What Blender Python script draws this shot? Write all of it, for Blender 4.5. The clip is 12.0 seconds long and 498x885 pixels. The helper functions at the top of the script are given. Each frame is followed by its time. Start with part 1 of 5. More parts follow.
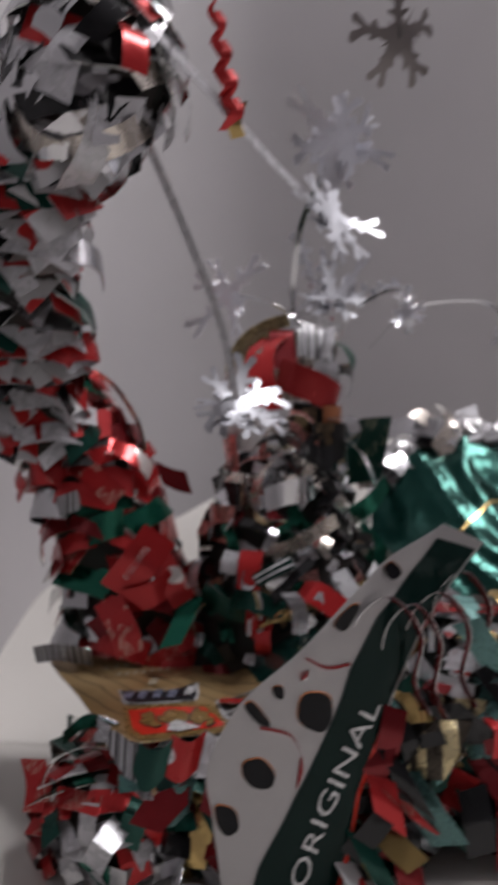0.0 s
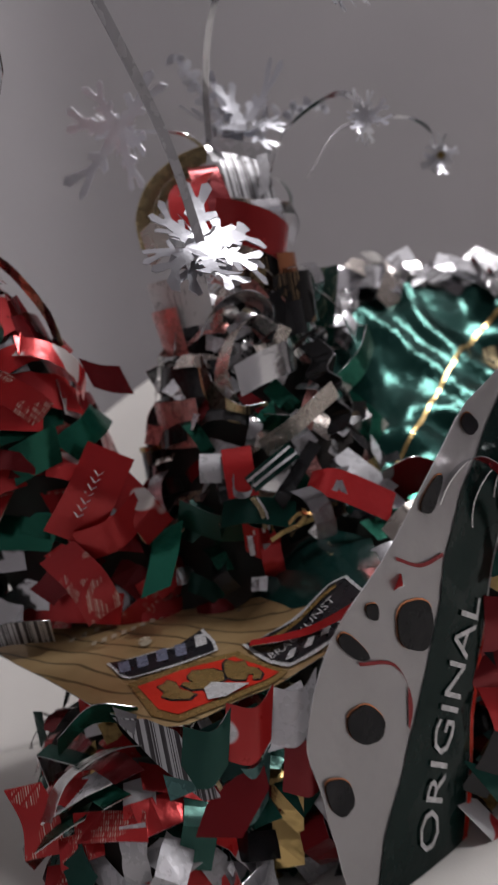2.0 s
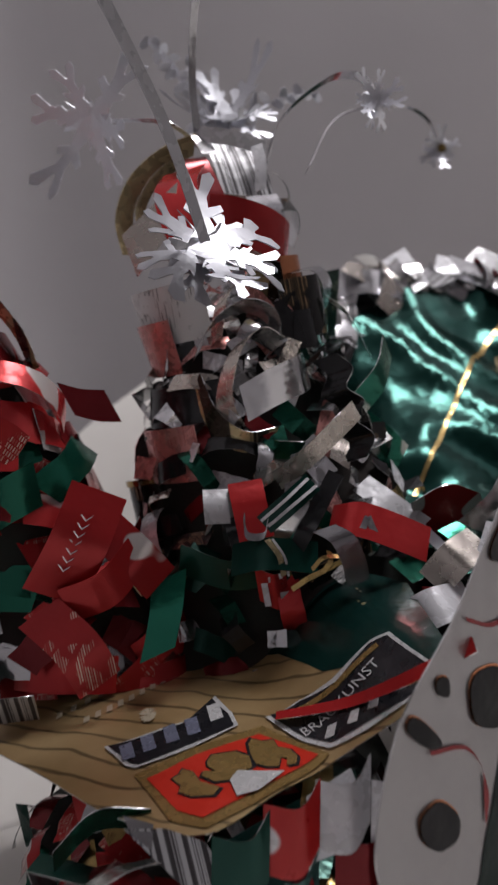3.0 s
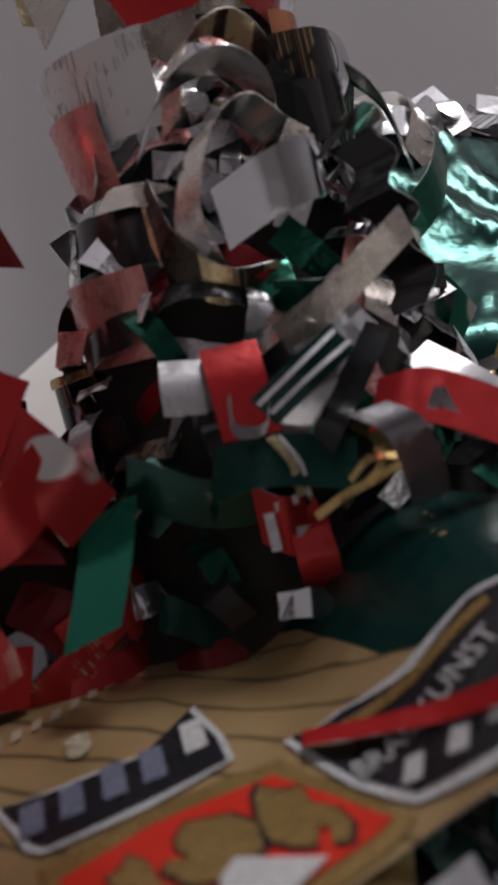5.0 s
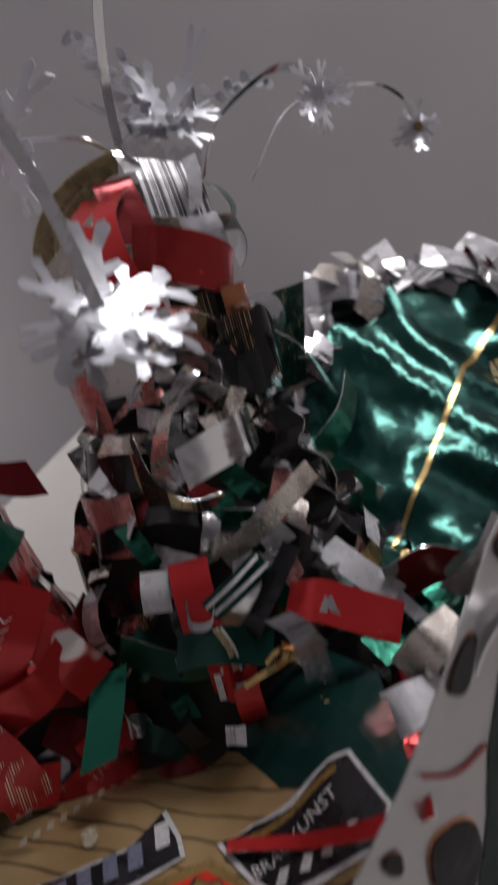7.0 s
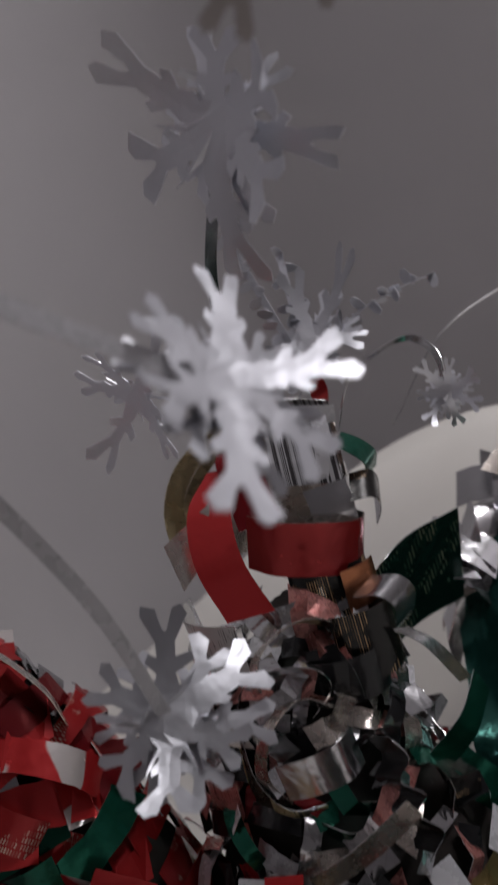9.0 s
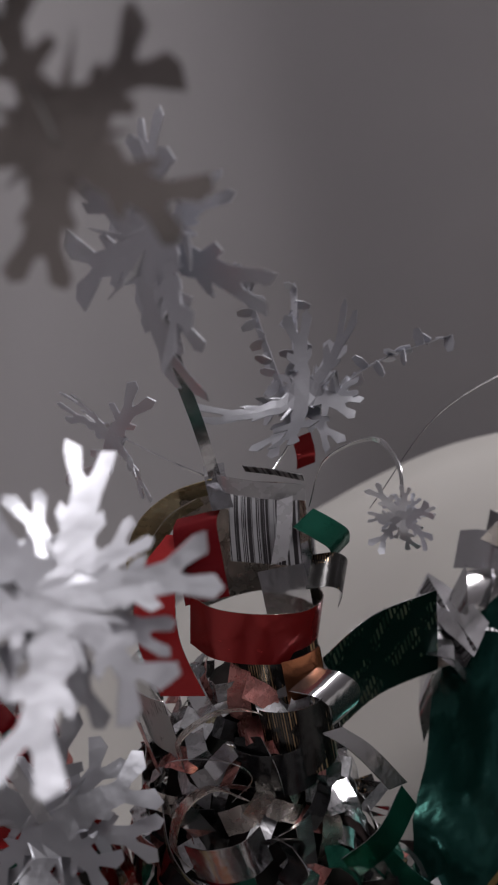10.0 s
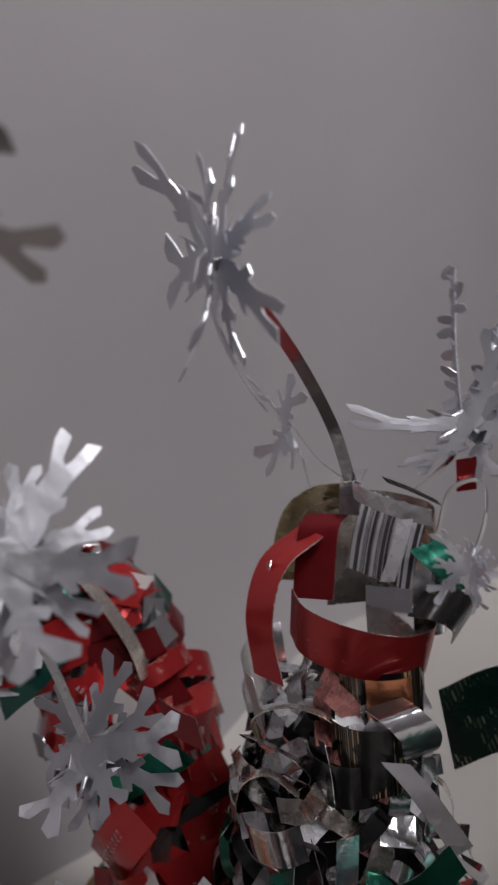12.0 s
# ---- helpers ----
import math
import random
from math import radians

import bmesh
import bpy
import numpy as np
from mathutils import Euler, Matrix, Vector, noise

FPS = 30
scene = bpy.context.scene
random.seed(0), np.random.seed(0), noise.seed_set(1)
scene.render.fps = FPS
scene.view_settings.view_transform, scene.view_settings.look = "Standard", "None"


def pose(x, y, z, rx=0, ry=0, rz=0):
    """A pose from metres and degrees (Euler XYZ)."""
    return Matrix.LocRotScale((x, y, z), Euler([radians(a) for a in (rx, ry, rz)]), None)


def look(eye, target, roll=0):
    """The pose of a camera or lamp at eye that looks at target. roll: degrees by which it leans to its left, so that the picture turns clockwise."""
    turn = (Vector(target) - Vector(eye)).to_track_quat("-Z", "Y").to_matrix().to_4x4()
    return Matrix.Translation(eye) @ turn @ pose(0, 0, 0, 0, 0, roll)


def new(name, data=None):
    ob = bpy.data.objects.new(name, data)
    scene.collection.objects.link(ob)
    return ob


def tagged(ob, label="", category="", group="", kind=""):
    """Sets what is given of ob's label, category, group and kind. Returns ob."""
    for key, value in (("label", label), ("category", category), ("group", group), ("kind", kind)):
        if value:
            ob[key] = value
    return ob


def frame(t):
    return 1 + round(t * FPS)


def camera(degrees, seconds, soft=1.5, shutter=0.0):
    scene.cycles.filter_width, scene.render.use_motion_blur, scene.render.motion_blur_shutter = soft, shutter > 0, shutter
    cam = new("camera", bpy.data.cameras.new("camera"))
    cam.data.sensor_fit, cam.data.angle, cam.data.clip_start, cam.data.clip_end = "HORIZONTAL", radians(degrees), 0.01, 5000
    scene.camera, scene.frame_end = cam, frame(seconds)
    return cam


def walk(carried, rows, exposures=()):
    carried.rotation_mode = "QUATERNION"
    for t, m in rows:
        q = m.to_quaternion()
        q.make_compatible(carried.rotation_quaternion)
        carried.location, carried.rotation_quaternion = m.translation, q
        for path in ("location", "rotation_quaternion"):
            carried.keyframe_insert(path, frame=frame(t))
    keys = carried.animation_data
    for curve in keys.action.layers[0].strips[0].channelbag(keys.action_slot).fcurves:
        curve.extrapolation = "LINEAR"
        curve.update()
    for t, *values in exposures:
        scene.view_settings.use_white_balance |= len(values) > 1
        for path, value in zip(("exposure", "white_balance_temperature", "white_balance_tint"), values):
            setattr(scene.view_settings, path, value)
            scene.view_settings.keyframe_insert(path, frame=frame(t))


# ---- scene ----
cam = camera(32.47, 12.0, soft=2.0, shutter=0.5)
PATH = [
    (0.0, pose(0.0221, -0.0330, 0.1934, 89.74, 0.26, 2.58)),
    (0.5, pose(-0.0234, 0.0082, 0.1823, 86.69, 0.01, 0.52)),
    (1.0, pose(-0.0245, 0.0649, 0.1529, 85.90, 4.97, -4.88)),
    (1.5, pose(-0.0421, 0.0507, 0.1757, 83.65, 9.11, -10.59)),
    (2.0, pose(-0.0525, 0.0774, 0.1734, 83.62, 10.04, -11.36)),
    (2.5, pose(-0.0593, 0.0996, 0.1736, 83.99, 10.57, -12.85)),
    (2.7, pose(-0.0630, 0.1105, 0.1795, 83.78, 10.78, -13.92)),
    (4.3, pose(-0.0447, 0.2038, 0.1754, 83.79, 13.17, -15.33)),
    (4.5, pose(-0.0450, 0.2119, 0.1655, 83.48, 13.61, -15.40)),
    (5.0, pose(-0.0396, 0.2431, 0.1346, 83.03, 14.25, -15.27)),
    (5.5, pose(-0.0314, 0.2224, 0.1427, 82.56, 15.09, -15.41)),
    (6.0, pose(-0.0318, 0.2044, 0.1442, 82.03, 15.36, -15.24)),
    (6.5, pose(-0.0269, 0.1845, 0.1552, 82.16, 15.45, -14.78)),
    (7.0, pose(-0.0144, 0.1640, 0.2035, 80.86, 15.42, -12.72)),
    (7.5, pose(0.0081, 0.1757, 0.2449, 79.56, 15.53, -9.72)),
    (7.7, pose(0.0029, 0.1716, 0.2472, 80.37, 15.18, -9.84)),
    (9.5, pose(0.0974, 0.2026, 0.3302, 78.76, 14.72, 11.58)),
    (10.0, pose(0.1166, 0.2217, 0.3450, 75.45, 10.71, 14.34)),
    (10.5, pose(0.1218, 0.2384, 0.3244, 76.62, 11.56, 23.01)),
    (11.0, pose(0.1480, 0.2387, 0.3235, 77.24, 9.06, 27.61)),
    (11.5, pose(0.1664, 0.2496, 0.3408, 75.61, 8.07, 33.72)),
    (12.0, pose(0.1927, 0.2629, 0.3466, 76.79, 5.99, 43.74)),
]
cam.data.dof.use_dof, cam.data.dof.focus_distance, cam.data.dof.aperture_fstop = True, 0.26, 21.0
walk(cam, PATH, exposures=[(0.0, 0.0), (2.5, -0.1), (5.5, 0.0), (7.7, -0.3), (9.5, -0.7), (10.5, -0.7), (12.0, -0.42)])


def at(x, y, z):
    """Plan units of half a metre, level with the first camera, to metres over the seat."""
    return Vector((x * 0.5, y * 0.5, (z + 0.38) * 0.5))


# ---------------------------------------------------------------- light
world = bpy.data.worlds.new("sky")
scene.world = world
world.use_nodes = True
sky = world.node_tree.nodes.new("ShaderNodeTexSky")
sky.sky_type, sky.sun_disc = "NISHITA", False
sky.sun_elevation, sky.sun_rotation = radians(35), radians(90)
world.node_tree.links.new(sky.outputs[0], world.node_tree.nodes["Background"].inputs[0])
world.node_tree.nodes["Background"].inputs[1].default_value = 0.08

window_light = bpy.data.lights.new("window_light", "AREA")
window_light.shape, window_light.size, window_light.size_y = "RECTANGLE", 0.60, 0.55
window_light.energy, window_light.color = 34.0, (1.0, 0.96, 0.97)
new("window_light", window_light).matrix_world = look((0.90, 0.50, 1.97), (0.50, 0.43, 0.6))

# ---------------------------------------------------------------- materials
MATS = {}


def nodes_of(name):
    m = bpy.data.materials.new(name)
    m.use_nodes = True
    return m, m.node_tree.nodes, m.node_tree.links, m.node_tree.nodes["Principled BSDF"]


def mix(nt, a, b, fac, kind="MIX"):
    n = nt.new("ShaderNodeMix")
    n.data_type, n.blend_type = "RGBA", kind
    return n


def ramp(nt, lo, hi, c0=(0, 0, 0, 1), c1=(1, 1, 1, 1)):
    r = nt.new("ShaderNodeValToRGB")
    r.color_ramp.elements[0].position, r.color_ramp.elements[1].position = lo, hi
    r.color_ramp.elements[0].color, r.color_ramp.elements[1].color = c0, c1
    return r


def lacquer(name, colour, metal=0.35, rough=0.3, ink=None, pattern="", scale=1.0, vary=0.25):
    """Printed can metal: lacquer colour, an ink pattern at real size, scratches and small dents."""
    m, nt, lk, bsdf = nodes_of(name)
    co = nt.new("ShaderNodeTexCoord")
    info = nt.new("ShaderNodeObjectInfo")
    shift = nt.new("ShaderNodeVectorMath")
    shift.operation = "ADD"
    rnd = nt.new("ShaderNodeVectorMath")
    rnd.operation = "SCALE"
    rnd.inputs[0].default_value = (0.31, 0.17, 0.0)
    lk.new(info.outputs["Random"], rnd.inputs["Scale"])
    lk.new(co.outputs["Object"], shift.inputs[0])
    lk.new(rnd.outputs[0], shift.inputs[1])
    hsv = nt.new("ShaderNodeHueSaturation")
    hsv.inputs["Color"].default_value = (*colour, 1)
    mr = nt.new("ShaderNodeMapRange")
    mr.inputs["To Min"].default_value, mr.inputs["To Max"].default_value = 1 - vary, 1 + vary
    lk.new(info.outputs["Random"], mr.inputs["Value"])
    lk.new(mr.outputs[0], hsv.inputs["Value"])
    out = hsv.outputs[0]
    if pattern:
        fac = None
        if pattern == "bars":
            w = nt.new("ShaderNodeTexWave")
            w.inputs["Scale"].default_value, w.inputs["Distortion"].default_value = 160 * scale, 0.0
            n = nt.new("ShaderNodeTexNoise")
            n.noise_dimensions = "1D"
            n.inputs["Scale"].default_value = 420 * scale
            sep = nt.new("ShaderNodeSeparateXYZ")
            lk.new(shift.outputs[0], sep.inputs[0])
            lk.new(sep.outputs[0], n.inputs["W"])
            r = ramp(nt, 0.48, 0.52)
            lk.new(n.outputs[0], r.inputs[0])
            fac = r.outputs[0]
        elif pattern == "text":
            b = nt.new("ShaderNodeTexBrick")
            b.inputs["Color1"].default_value, b.inputs["Color2"].default_value = (1, 1, 1, 1), (0.0, 0.0, 0.0, 1)
            b.inputs["Mortar"].default_value = (0, 0, 0, 1)
            b.inputs["Scale"].default_value = 260 * scale
            b.inputs["Mortar Size"].default_value = 0.06
            b.inputs["Brick Width"].default_value, b.inputs["Row Height"].default_value = 0.22, 0.5
            lk.new(shift.outputs[0], b.inputs["Vector"])
            big = nt.new("ShaderNodeTexNoise")
            big.inputs["Scale"].default_value = 90
            lk.new(shift.outputs[0], big.inputs["Vector"])
            r = ramp(nt, 0.52, 0.54)
            lk.new(big.outputs[0], r.inputs[0])
            mul = nt.new("ShaderNodeMath")
            mul.operation = "MULTIPLY"
            lk.new(b.outputs[0], mul.inputs[0])
            lk.new(r.outputs[0], mul.inputs[1])
            fac = mul.outputs[0]
        elif pattern == "shapes":
            v = nt.new("ShaderNodeTexNoise")
            v.inputs["Scale"].default_value, v.inputs["Detail"].default_value = 55 * scale, 0.6
            lk.new(shift.outputs[0], v.inputs["Vector"])
            r = ramp(nt, 0.56, 0.58)
            lk.new(v.outputs[0], r.inputs[0])
            fac = r.outputs[0]
        mx = mix(nt, None, None, None)
        lk.new(fac, mx.inputs[0])
        lk.new(out, mx.inputs[6])
        mx.inputs[7].default_value = (*ink, 1)
        out = mx.outputs[2]
    # scuffs
    sc = nt.new("ShaderNodeTexNoise")
    sc.inputs["Scale"].default_value, sc.inputs["Detail"].default_value = 220, 6
    lk.new(shift.outputs[0], sc.inputs["Vector"])
    rr = ramp(nt, 0.3, 0.75, (rough * 0.88,) * 3 + (1,), (min(1, rough * 1.2),) * 3 + (1,))
    lk.new(sc.outputs[0], rr.inputs[0])
    lk.new(rr.outputs[0], bsdf.inputs["Roughness"])
    dent = nt.new("ShaderNodeTexNoise")
    dent.inputs["Scale"].default_value, dent.inputs["Detail"].default_value = 70, 3
    lk.new(shift.outputs[0], dent.inputs["Vector"])
    bump = nt.new("ShaderNodeBump")
    bump.inputs["Strength"].default_value, bump.inputs["Distance"].default_value = 0.35, 0.002
    lk.new(dent.outputs[0], bump.inputs["Height"])
    lk.new(bump.outputs[0], bsdf.inputs["Normal"])
    lk.new(out, bsdf.inputs["Base Color"])
    bsdf.inputs["Metallic"].default_value = metal
    MATS[name] = m
    return m


RED, DKRED, GREEN = (0.42, 0.022, 0.024), (0.18, 0.010, 0.014), (0.012, 0.115, 0.075)
lacquer("red", RED, 0.45, 0.23)
lacquer("red_text", RED, 0.45, 0.23, (0.62, 0.5, 0.42), "text")
lacquer("red_shapes", RED, 0.45, 0.23, (0.6, 0.56, 0.55), "shapes")
lacquer("dark_red", DKRED, 0.5, 0.22)
lacquer("pink", (0.5, 0.22, 0.2), 0.5, 0.27, (0.3, 0.03, 0.03), "text", 1.4)
lacquer("green", GREEN, 0.75, 0.19)
lacquer("green_shapes", GREEN, 0.75, 0.19, (0.5, 0.52, 0.48), "shapes", 0.7)
lacquer("dark_green", (0.006, 0.05, 0.038), 0.5, 0.22)
lacquer("teal", (0.09, 0.2, 0.19), 0.4, 0.27)
lacquer("silver", (0.54, 0.54, 0.56), 0.95, 0.17)
lacquer("silver_bars", (0.42, 0.42, 0.44), 0.4, 0.40, (0.05, 0.045, 0.05), "bars", 1.7)
lacquer("green_text", (0.008, 0.045, 0.034), 0.4, 0.23, (0.30, 0.33, 0.22), "text", 0.6)
lacquer("white", (0.56, 0.56, 0.59), 0.2, 0.27)
lacquer("white_red", (0.62, 0.62, 0.64), 0.15, 0.30, (0.5, 0.02, 0.02), "shapes")
lacquer("white_text", (0.62, 0.62, 0.62), 0.15, 0.30, (0.04, 0.04, 0.04), "text")
lacquer("black", (0.012, 0.012, 0.014), 0.3, 0.20)
lacquer("black_text", (0.014, 0.013, 0.013), 0.3, 0.22, (0.5, 0.33, 0.18), "text")
lacquer("gold", (0.45, 0.32, 0.13), 0.85, 0.23)
lacquer("gold_lines", (0.5, 0.42, 0.24), 0.6, 0.27, (0.05, 0.04, 0.03), "bars", 0.35)
lacquer("copper", (0.5, 0.2, 0.1), 0.9, 0.23)
lacquer("bare_aluminium", (0.66, 0.66, 0.67), 1.0, 0.22)
lacquer("bare_pale", (0.6, 0.55, 0.5), 0.9, 0.26)
lacquer("foil", (0.64, 0.65, 0.70), 0.9, 0.40)
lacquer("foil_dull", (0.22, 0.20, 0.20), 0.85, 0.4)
lacquer("gold_pale", (0.46, 0.38, 0.22), 0.5, 0.27)


def rough_surface(name, colour, rough, bump_scale, strength, colour2=None, big=3.0, distance=0.002):
    m, nt, lk, bsdf = nodes_of(name)
    co = nt.new("ShaderNodeTexCoord")
    n = nt.new("ShaderNodeTexNoise")
    n.inputs["Scale"].default_value, n.inputs["Detail"].default_value = big, 5
    lk.new(co.outputs["Object"], n.inputs["Vector"])
    r = ramp(nt, 0.3, 0.7, (*colour, 1), (*(colour2 or [c * 0.85 for c in colour]), 1))
    lk.new(n.outputs[0], r.inputs[0])
    lk.new(r.outputs[0], bsdf.inputs["Base Color"])
    f = nt.new("ShaderNodeTexNoise")
    f.inputs["Scale"].default_value, f.inputs["Detail"].default_value = bump_scale, 4
    lk.new(co.outputs["Object"], f.inputs["Vector"])
    bump = nt.new("ShaderNodeBump")
    bump.inputs["Strength"].default_value, bump.inputs["Distance"].default_value = strength, distance
    lk.new(f.outputs[0], bump.inputs["Height"])
    lk.new(bump.outputs[0], bsdf.inputs["Normal"])
    bsdf.inputs["Roughness"].default_value = rough
    MATS[name] = m
    return m


rough_surface("wall_paint", (0.455, 0.44, 0.455), 0.9, 180, 0.04)
rough_surface("cloth", (0.68, 0.66, 0.63), 0.95, 1400, 0.25, (0.61, 0.59, 0.56), 8, 0.0006)
rough_surface("floor_wood", (0.2, 0.12, 0.07), 0.5, 60, 0.2)
# near-black filler cores: the shade between the strips is put into their colour
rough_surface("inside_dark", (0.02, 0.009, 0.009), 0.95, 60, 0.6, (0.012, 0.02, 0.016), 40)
rough_surface("frame_white", (0.7, 0.7, 0.68), 0.5, 80, 0.1)


# ---------------------------------------------------------------- mesh helpers
PLAIN = Matrix.Identity(4)
SCULPTURE = Matrix(((1.0194, -0.0288, 0.0046, 0.01142), (-0.0288, 0.8792, 0.0098, 0.04929), (0.0046, 0.0098, 1.0297, -0.00857), (0, 0, 0, 1)))  # plan of the figures and sheets, in metres
plan = PLAIN


def part(name, bm, material, parent=None, label="", smooth=True):
    bm.transform(plan)
    me = bpy.data.meshes.new(name)
    bm.to_mesh(me)
    bm.free()
    for mm in material if isinstance(material, (list, tuple)) else [material]:
        me.materials.append(MATS[mm] if isinstance(mm, str) else mm)
    if smooth:
        for p in me.polygons:
            p.use_smooth = True
    ob = new(name, me)
    if parent is not None:
        ob.parent = parent
    if label:
        ob["label"] = label
    return ob


def thing(name, label, category, group="", kind=""):
    e = new(name)
    e.empty_display_size = 0.02
    return tagged(e, label, category, group, kind)


def box(bm, lo, hi):
    g = bmesh.ops.create_cube(bm, size=1)["verts"]
    c, s = (Vector(lo) + Vector(hi)) / 2, Vector(hi) - Vector(lo)
    for v in g:
        v.co = Vector((v.co.x * s.x, v.co.y * s.y, v.co.z * s.z)) + c
    return g


def sheet(bm, rows, thick=0.0003, closed=False):
    """A thin metal sheet through a grid of places: front faces in slot 0, back and rims in slot 1."""
    n, k = len(rows), len(rows[0])
    nor = []
    for i in range(n):
        line = []
        for j in range(k):
            a = rows[min(i + 1, n - 1)][j] - rows[max(i - 1, 0)][j]
            b = rows[i][min(j + 1, k - 1)] - rows[i][max(j - 1, 0)]
            c = a.cross(b)
            line.append(c.normalized() if c.length > 1e-12 else Vector((0, 0, 1)))
        nor.append(line)
    top = [[bm.verts.new(rows[i][j] + nor[i][j] * thick / 2) for j in range(k)] for i in range(n)]
    low = [[bm.verts.new(rows[i][j] - nor[i][j] * thick / 2) for j in range(k)] for i in range(n)]
    for i in range(n - 1):
        for j in range(k - 1):
            bm.faces.new((top[i][j], top[i + 1][j], top[i + 1][j + 1], top[i][j + 1])).material_index = 0
            bm.faces.new((low[i][j], low[i][j + 1], low[i + 1][j + 1], low[i + 1][j])).material_index = 1
    loop = [(i, 0) for i in range(n)] + [(n - 1, j) for j in range(1, k)] + [(i, k - 1) for i in range(n - 2, -1, -1)] + [(0, j) for j in range(k - 2, 0, -1)]
    up = [bm.verts.new(top[i][j].co) for i, j in loop]
    down = [bm.verts.new(low[i][j].co) for i, j in loop]
    for q in range(len(loop)):
        r = (q + 1) % len(loop)
        bm.faces.new((up[q], down[q], down[r], up[r])).material_index = 1


def spline(pts, steps):
    """A smooth line through a few anchors."""
    pts = [Vector(p) for p in pts]
    if len(pts) < 3:
        return [pts[0].lerp(pts[-1], i / steps) for i in range(steps + 1)]
    out = []
    for i in range(len(pts) - 1):
        a, b = pts[i], pts[i + 1]
        p0 = pts[i - 1] if i else a * 2 - b
        p3 = pts[i + 2] if i + 2 < len(pts) else b * 2 - a
        for s in range(steps):
            t = s / steps
            out.append(0.5 * ((2 * a) + (b - p0) * t + (2 * p0 - 5 * a + 4 * b - p3) * t * t + (3 * a - p0 - 3 * b + p3) * t ** 3))
    out.append(pts[-1])
    return out


def ribbon(name, anchors, across, width, material, parent, back="bare_aluminium", steps=6, label="", taper=1.0):
    """A strip of can metal along a smooth line; across: the way its width runs, one or one for each end."""
    line = spline(anchors, steps)
    a0, a1 = (across, across) if not isinstance(across[0], (tuple, list, Vector)) else across
    rows = []
    for i, p in enumerate(line):
        s = i / (len(line) - 1)
        w = Vector(a0).lerp(Vector(a1), s).normalized() * width / 2 * (1 + (taper - 1) * s)
        rows.append([p - w, p, p + w])
    bm = bmesh.new()
    sheet(bm, rows)
    return part(name, bm, (material, back), parent, label)


def arc_strip(name, centre, radius, a0, a1, z0, z1, material, parent, squash=1.0, tilt=0.0, back="bare_aluminium", flare=0.0, steps=14, label=""):
    """A standing strip bent round a post: centre in metres, angles in degrees from +x."""
    rows = []
    for i in range(steps + 1):
        a = radians(a0 + (a1 - a0) * i / steps)
        d = Vector((math.cos(a), math.sin(a) * squash, 0))
        lift = tilt * (i / steps - 0.5)
        rows.append([Vector(centre) + d * radius + Vector((0, 0, z0 + lift)), Vector(centre) + d * (radius + flare * 0.5) + Vector((0, 0, (z0 + z1) / 2 + lift)),
                     Vector(centre) + d * (radius + flare) + Vector((0, 0, z1 + lift))])
    bm = bmesh.new()
    sheet(bm, rows)
    return part(name, bm, (material, back), parent, label)


def lathe(bm, profile, seg=28, bumpy=0.0, seed=0):
    """A lumpy closed core round a bent axis: rows of (centre, rx, ry)."""
    rng = random.Random(seed)
    rings = []
    for c, rx, ry in profile:
        ring = []
        for i in range(seg):
            a = 2 * math.pi * i / seg
            k = 1 + bumpy * (rng.random() - 0.5)
            ring.append(bm.verts.new(c + Vector((math.cos(a) * rx * k, math.sin(a) * ry * k, 0))))
        rings.append(ring)
    for r0, r1 in zip(rings, rings[1:]):
        for i in range(seg):
            bm.faces.new((r0[i], r0[(i + 1) % seg], r1[(i + 1) % seg], r1[i]))
    bm.faces.new(rings[0][::-1])
    bm.faces.new(rings[-1])


# shared strip pieces: length along x, width along y, outside towards +z
def piece_mesh(length, width, bend, kind, seed):
    rng = random.Random(seed)
    n = {"curl": 10, "arc": 6, "fold": 4, "flat": 3}[kind]
    pts, ang = [Vector((0, 0, 0))], -bend / 2
    for i in range(n):
        step = length / n
        if kind == "fold":
            turn = bend if i == n // 2 else rng.uniform(-0.12, 0.12)
            ang += turn
        else:
            ang += bend / n * (1 + rng.uniform(-0.2, 0.2))
        pts.append(pts[-1] + Vector((math.cos(ang), 0, -math.sin(ang))) * step)
    mid = (pts[0] + pts[-1]) / 2
    rows, skew = [], rng.uniform(-0.25, 0.25)
    for i, p in enumerate(pts):
        s = i / n - 0.5
        w = width / 2 * (1 + rng.uniform(-0.06, 0.06))
        tw = rng.uniform(-0.1, 0.1)
        end = skew * width if i in (0, n) else 0
        rows.append([p - mid + Vector((-end, -w, -w * tw)), p - mid + Vector((end, w, w * tw))])
    bm = bmesh.new()
    sheet(bm, rows, 0.00035)
    me = bpy.data.meshes.new("strip")
    bm.to_mesh(me)
    bm.free()
    me.materials.append(MATS["silver"])
    me.materials.append(MATS["bare_aluminium"])
    for p in me.polygons:
        p.use_smooth = kind in ("curl", "arc")
    return me


PIECES = {"curl": [], "arc": [], "fold": [], "flat": []}
for k in range(7):
    PIECES["curl"].append(piece_mesh(0.035 + 0.004 * k, 0.007 + 0.0008 * (k % 4), 2.6 + 0.45 * k, "curl", 10 + k))
    PIECES["arc"].append(piece_mesh(0.022 + 0.003 * k, 0.009 + 0.0012 * (k % 4), 0.7 + 0.2 * k, "arc", 30 + k))
    PIECES["fold"].append(piece_mesh(0.024 + 0.003 * k, 0.010 + 0.001 * (k % 3), 0.8 + 0.22 * k, "fold", 50 + k))
    PIECES["flat"].append(piece_mesh(0.016 + 0.0025 * k, 0.010 + 0.0013 * (k % 4), 0.25, "flat", 70 + k))


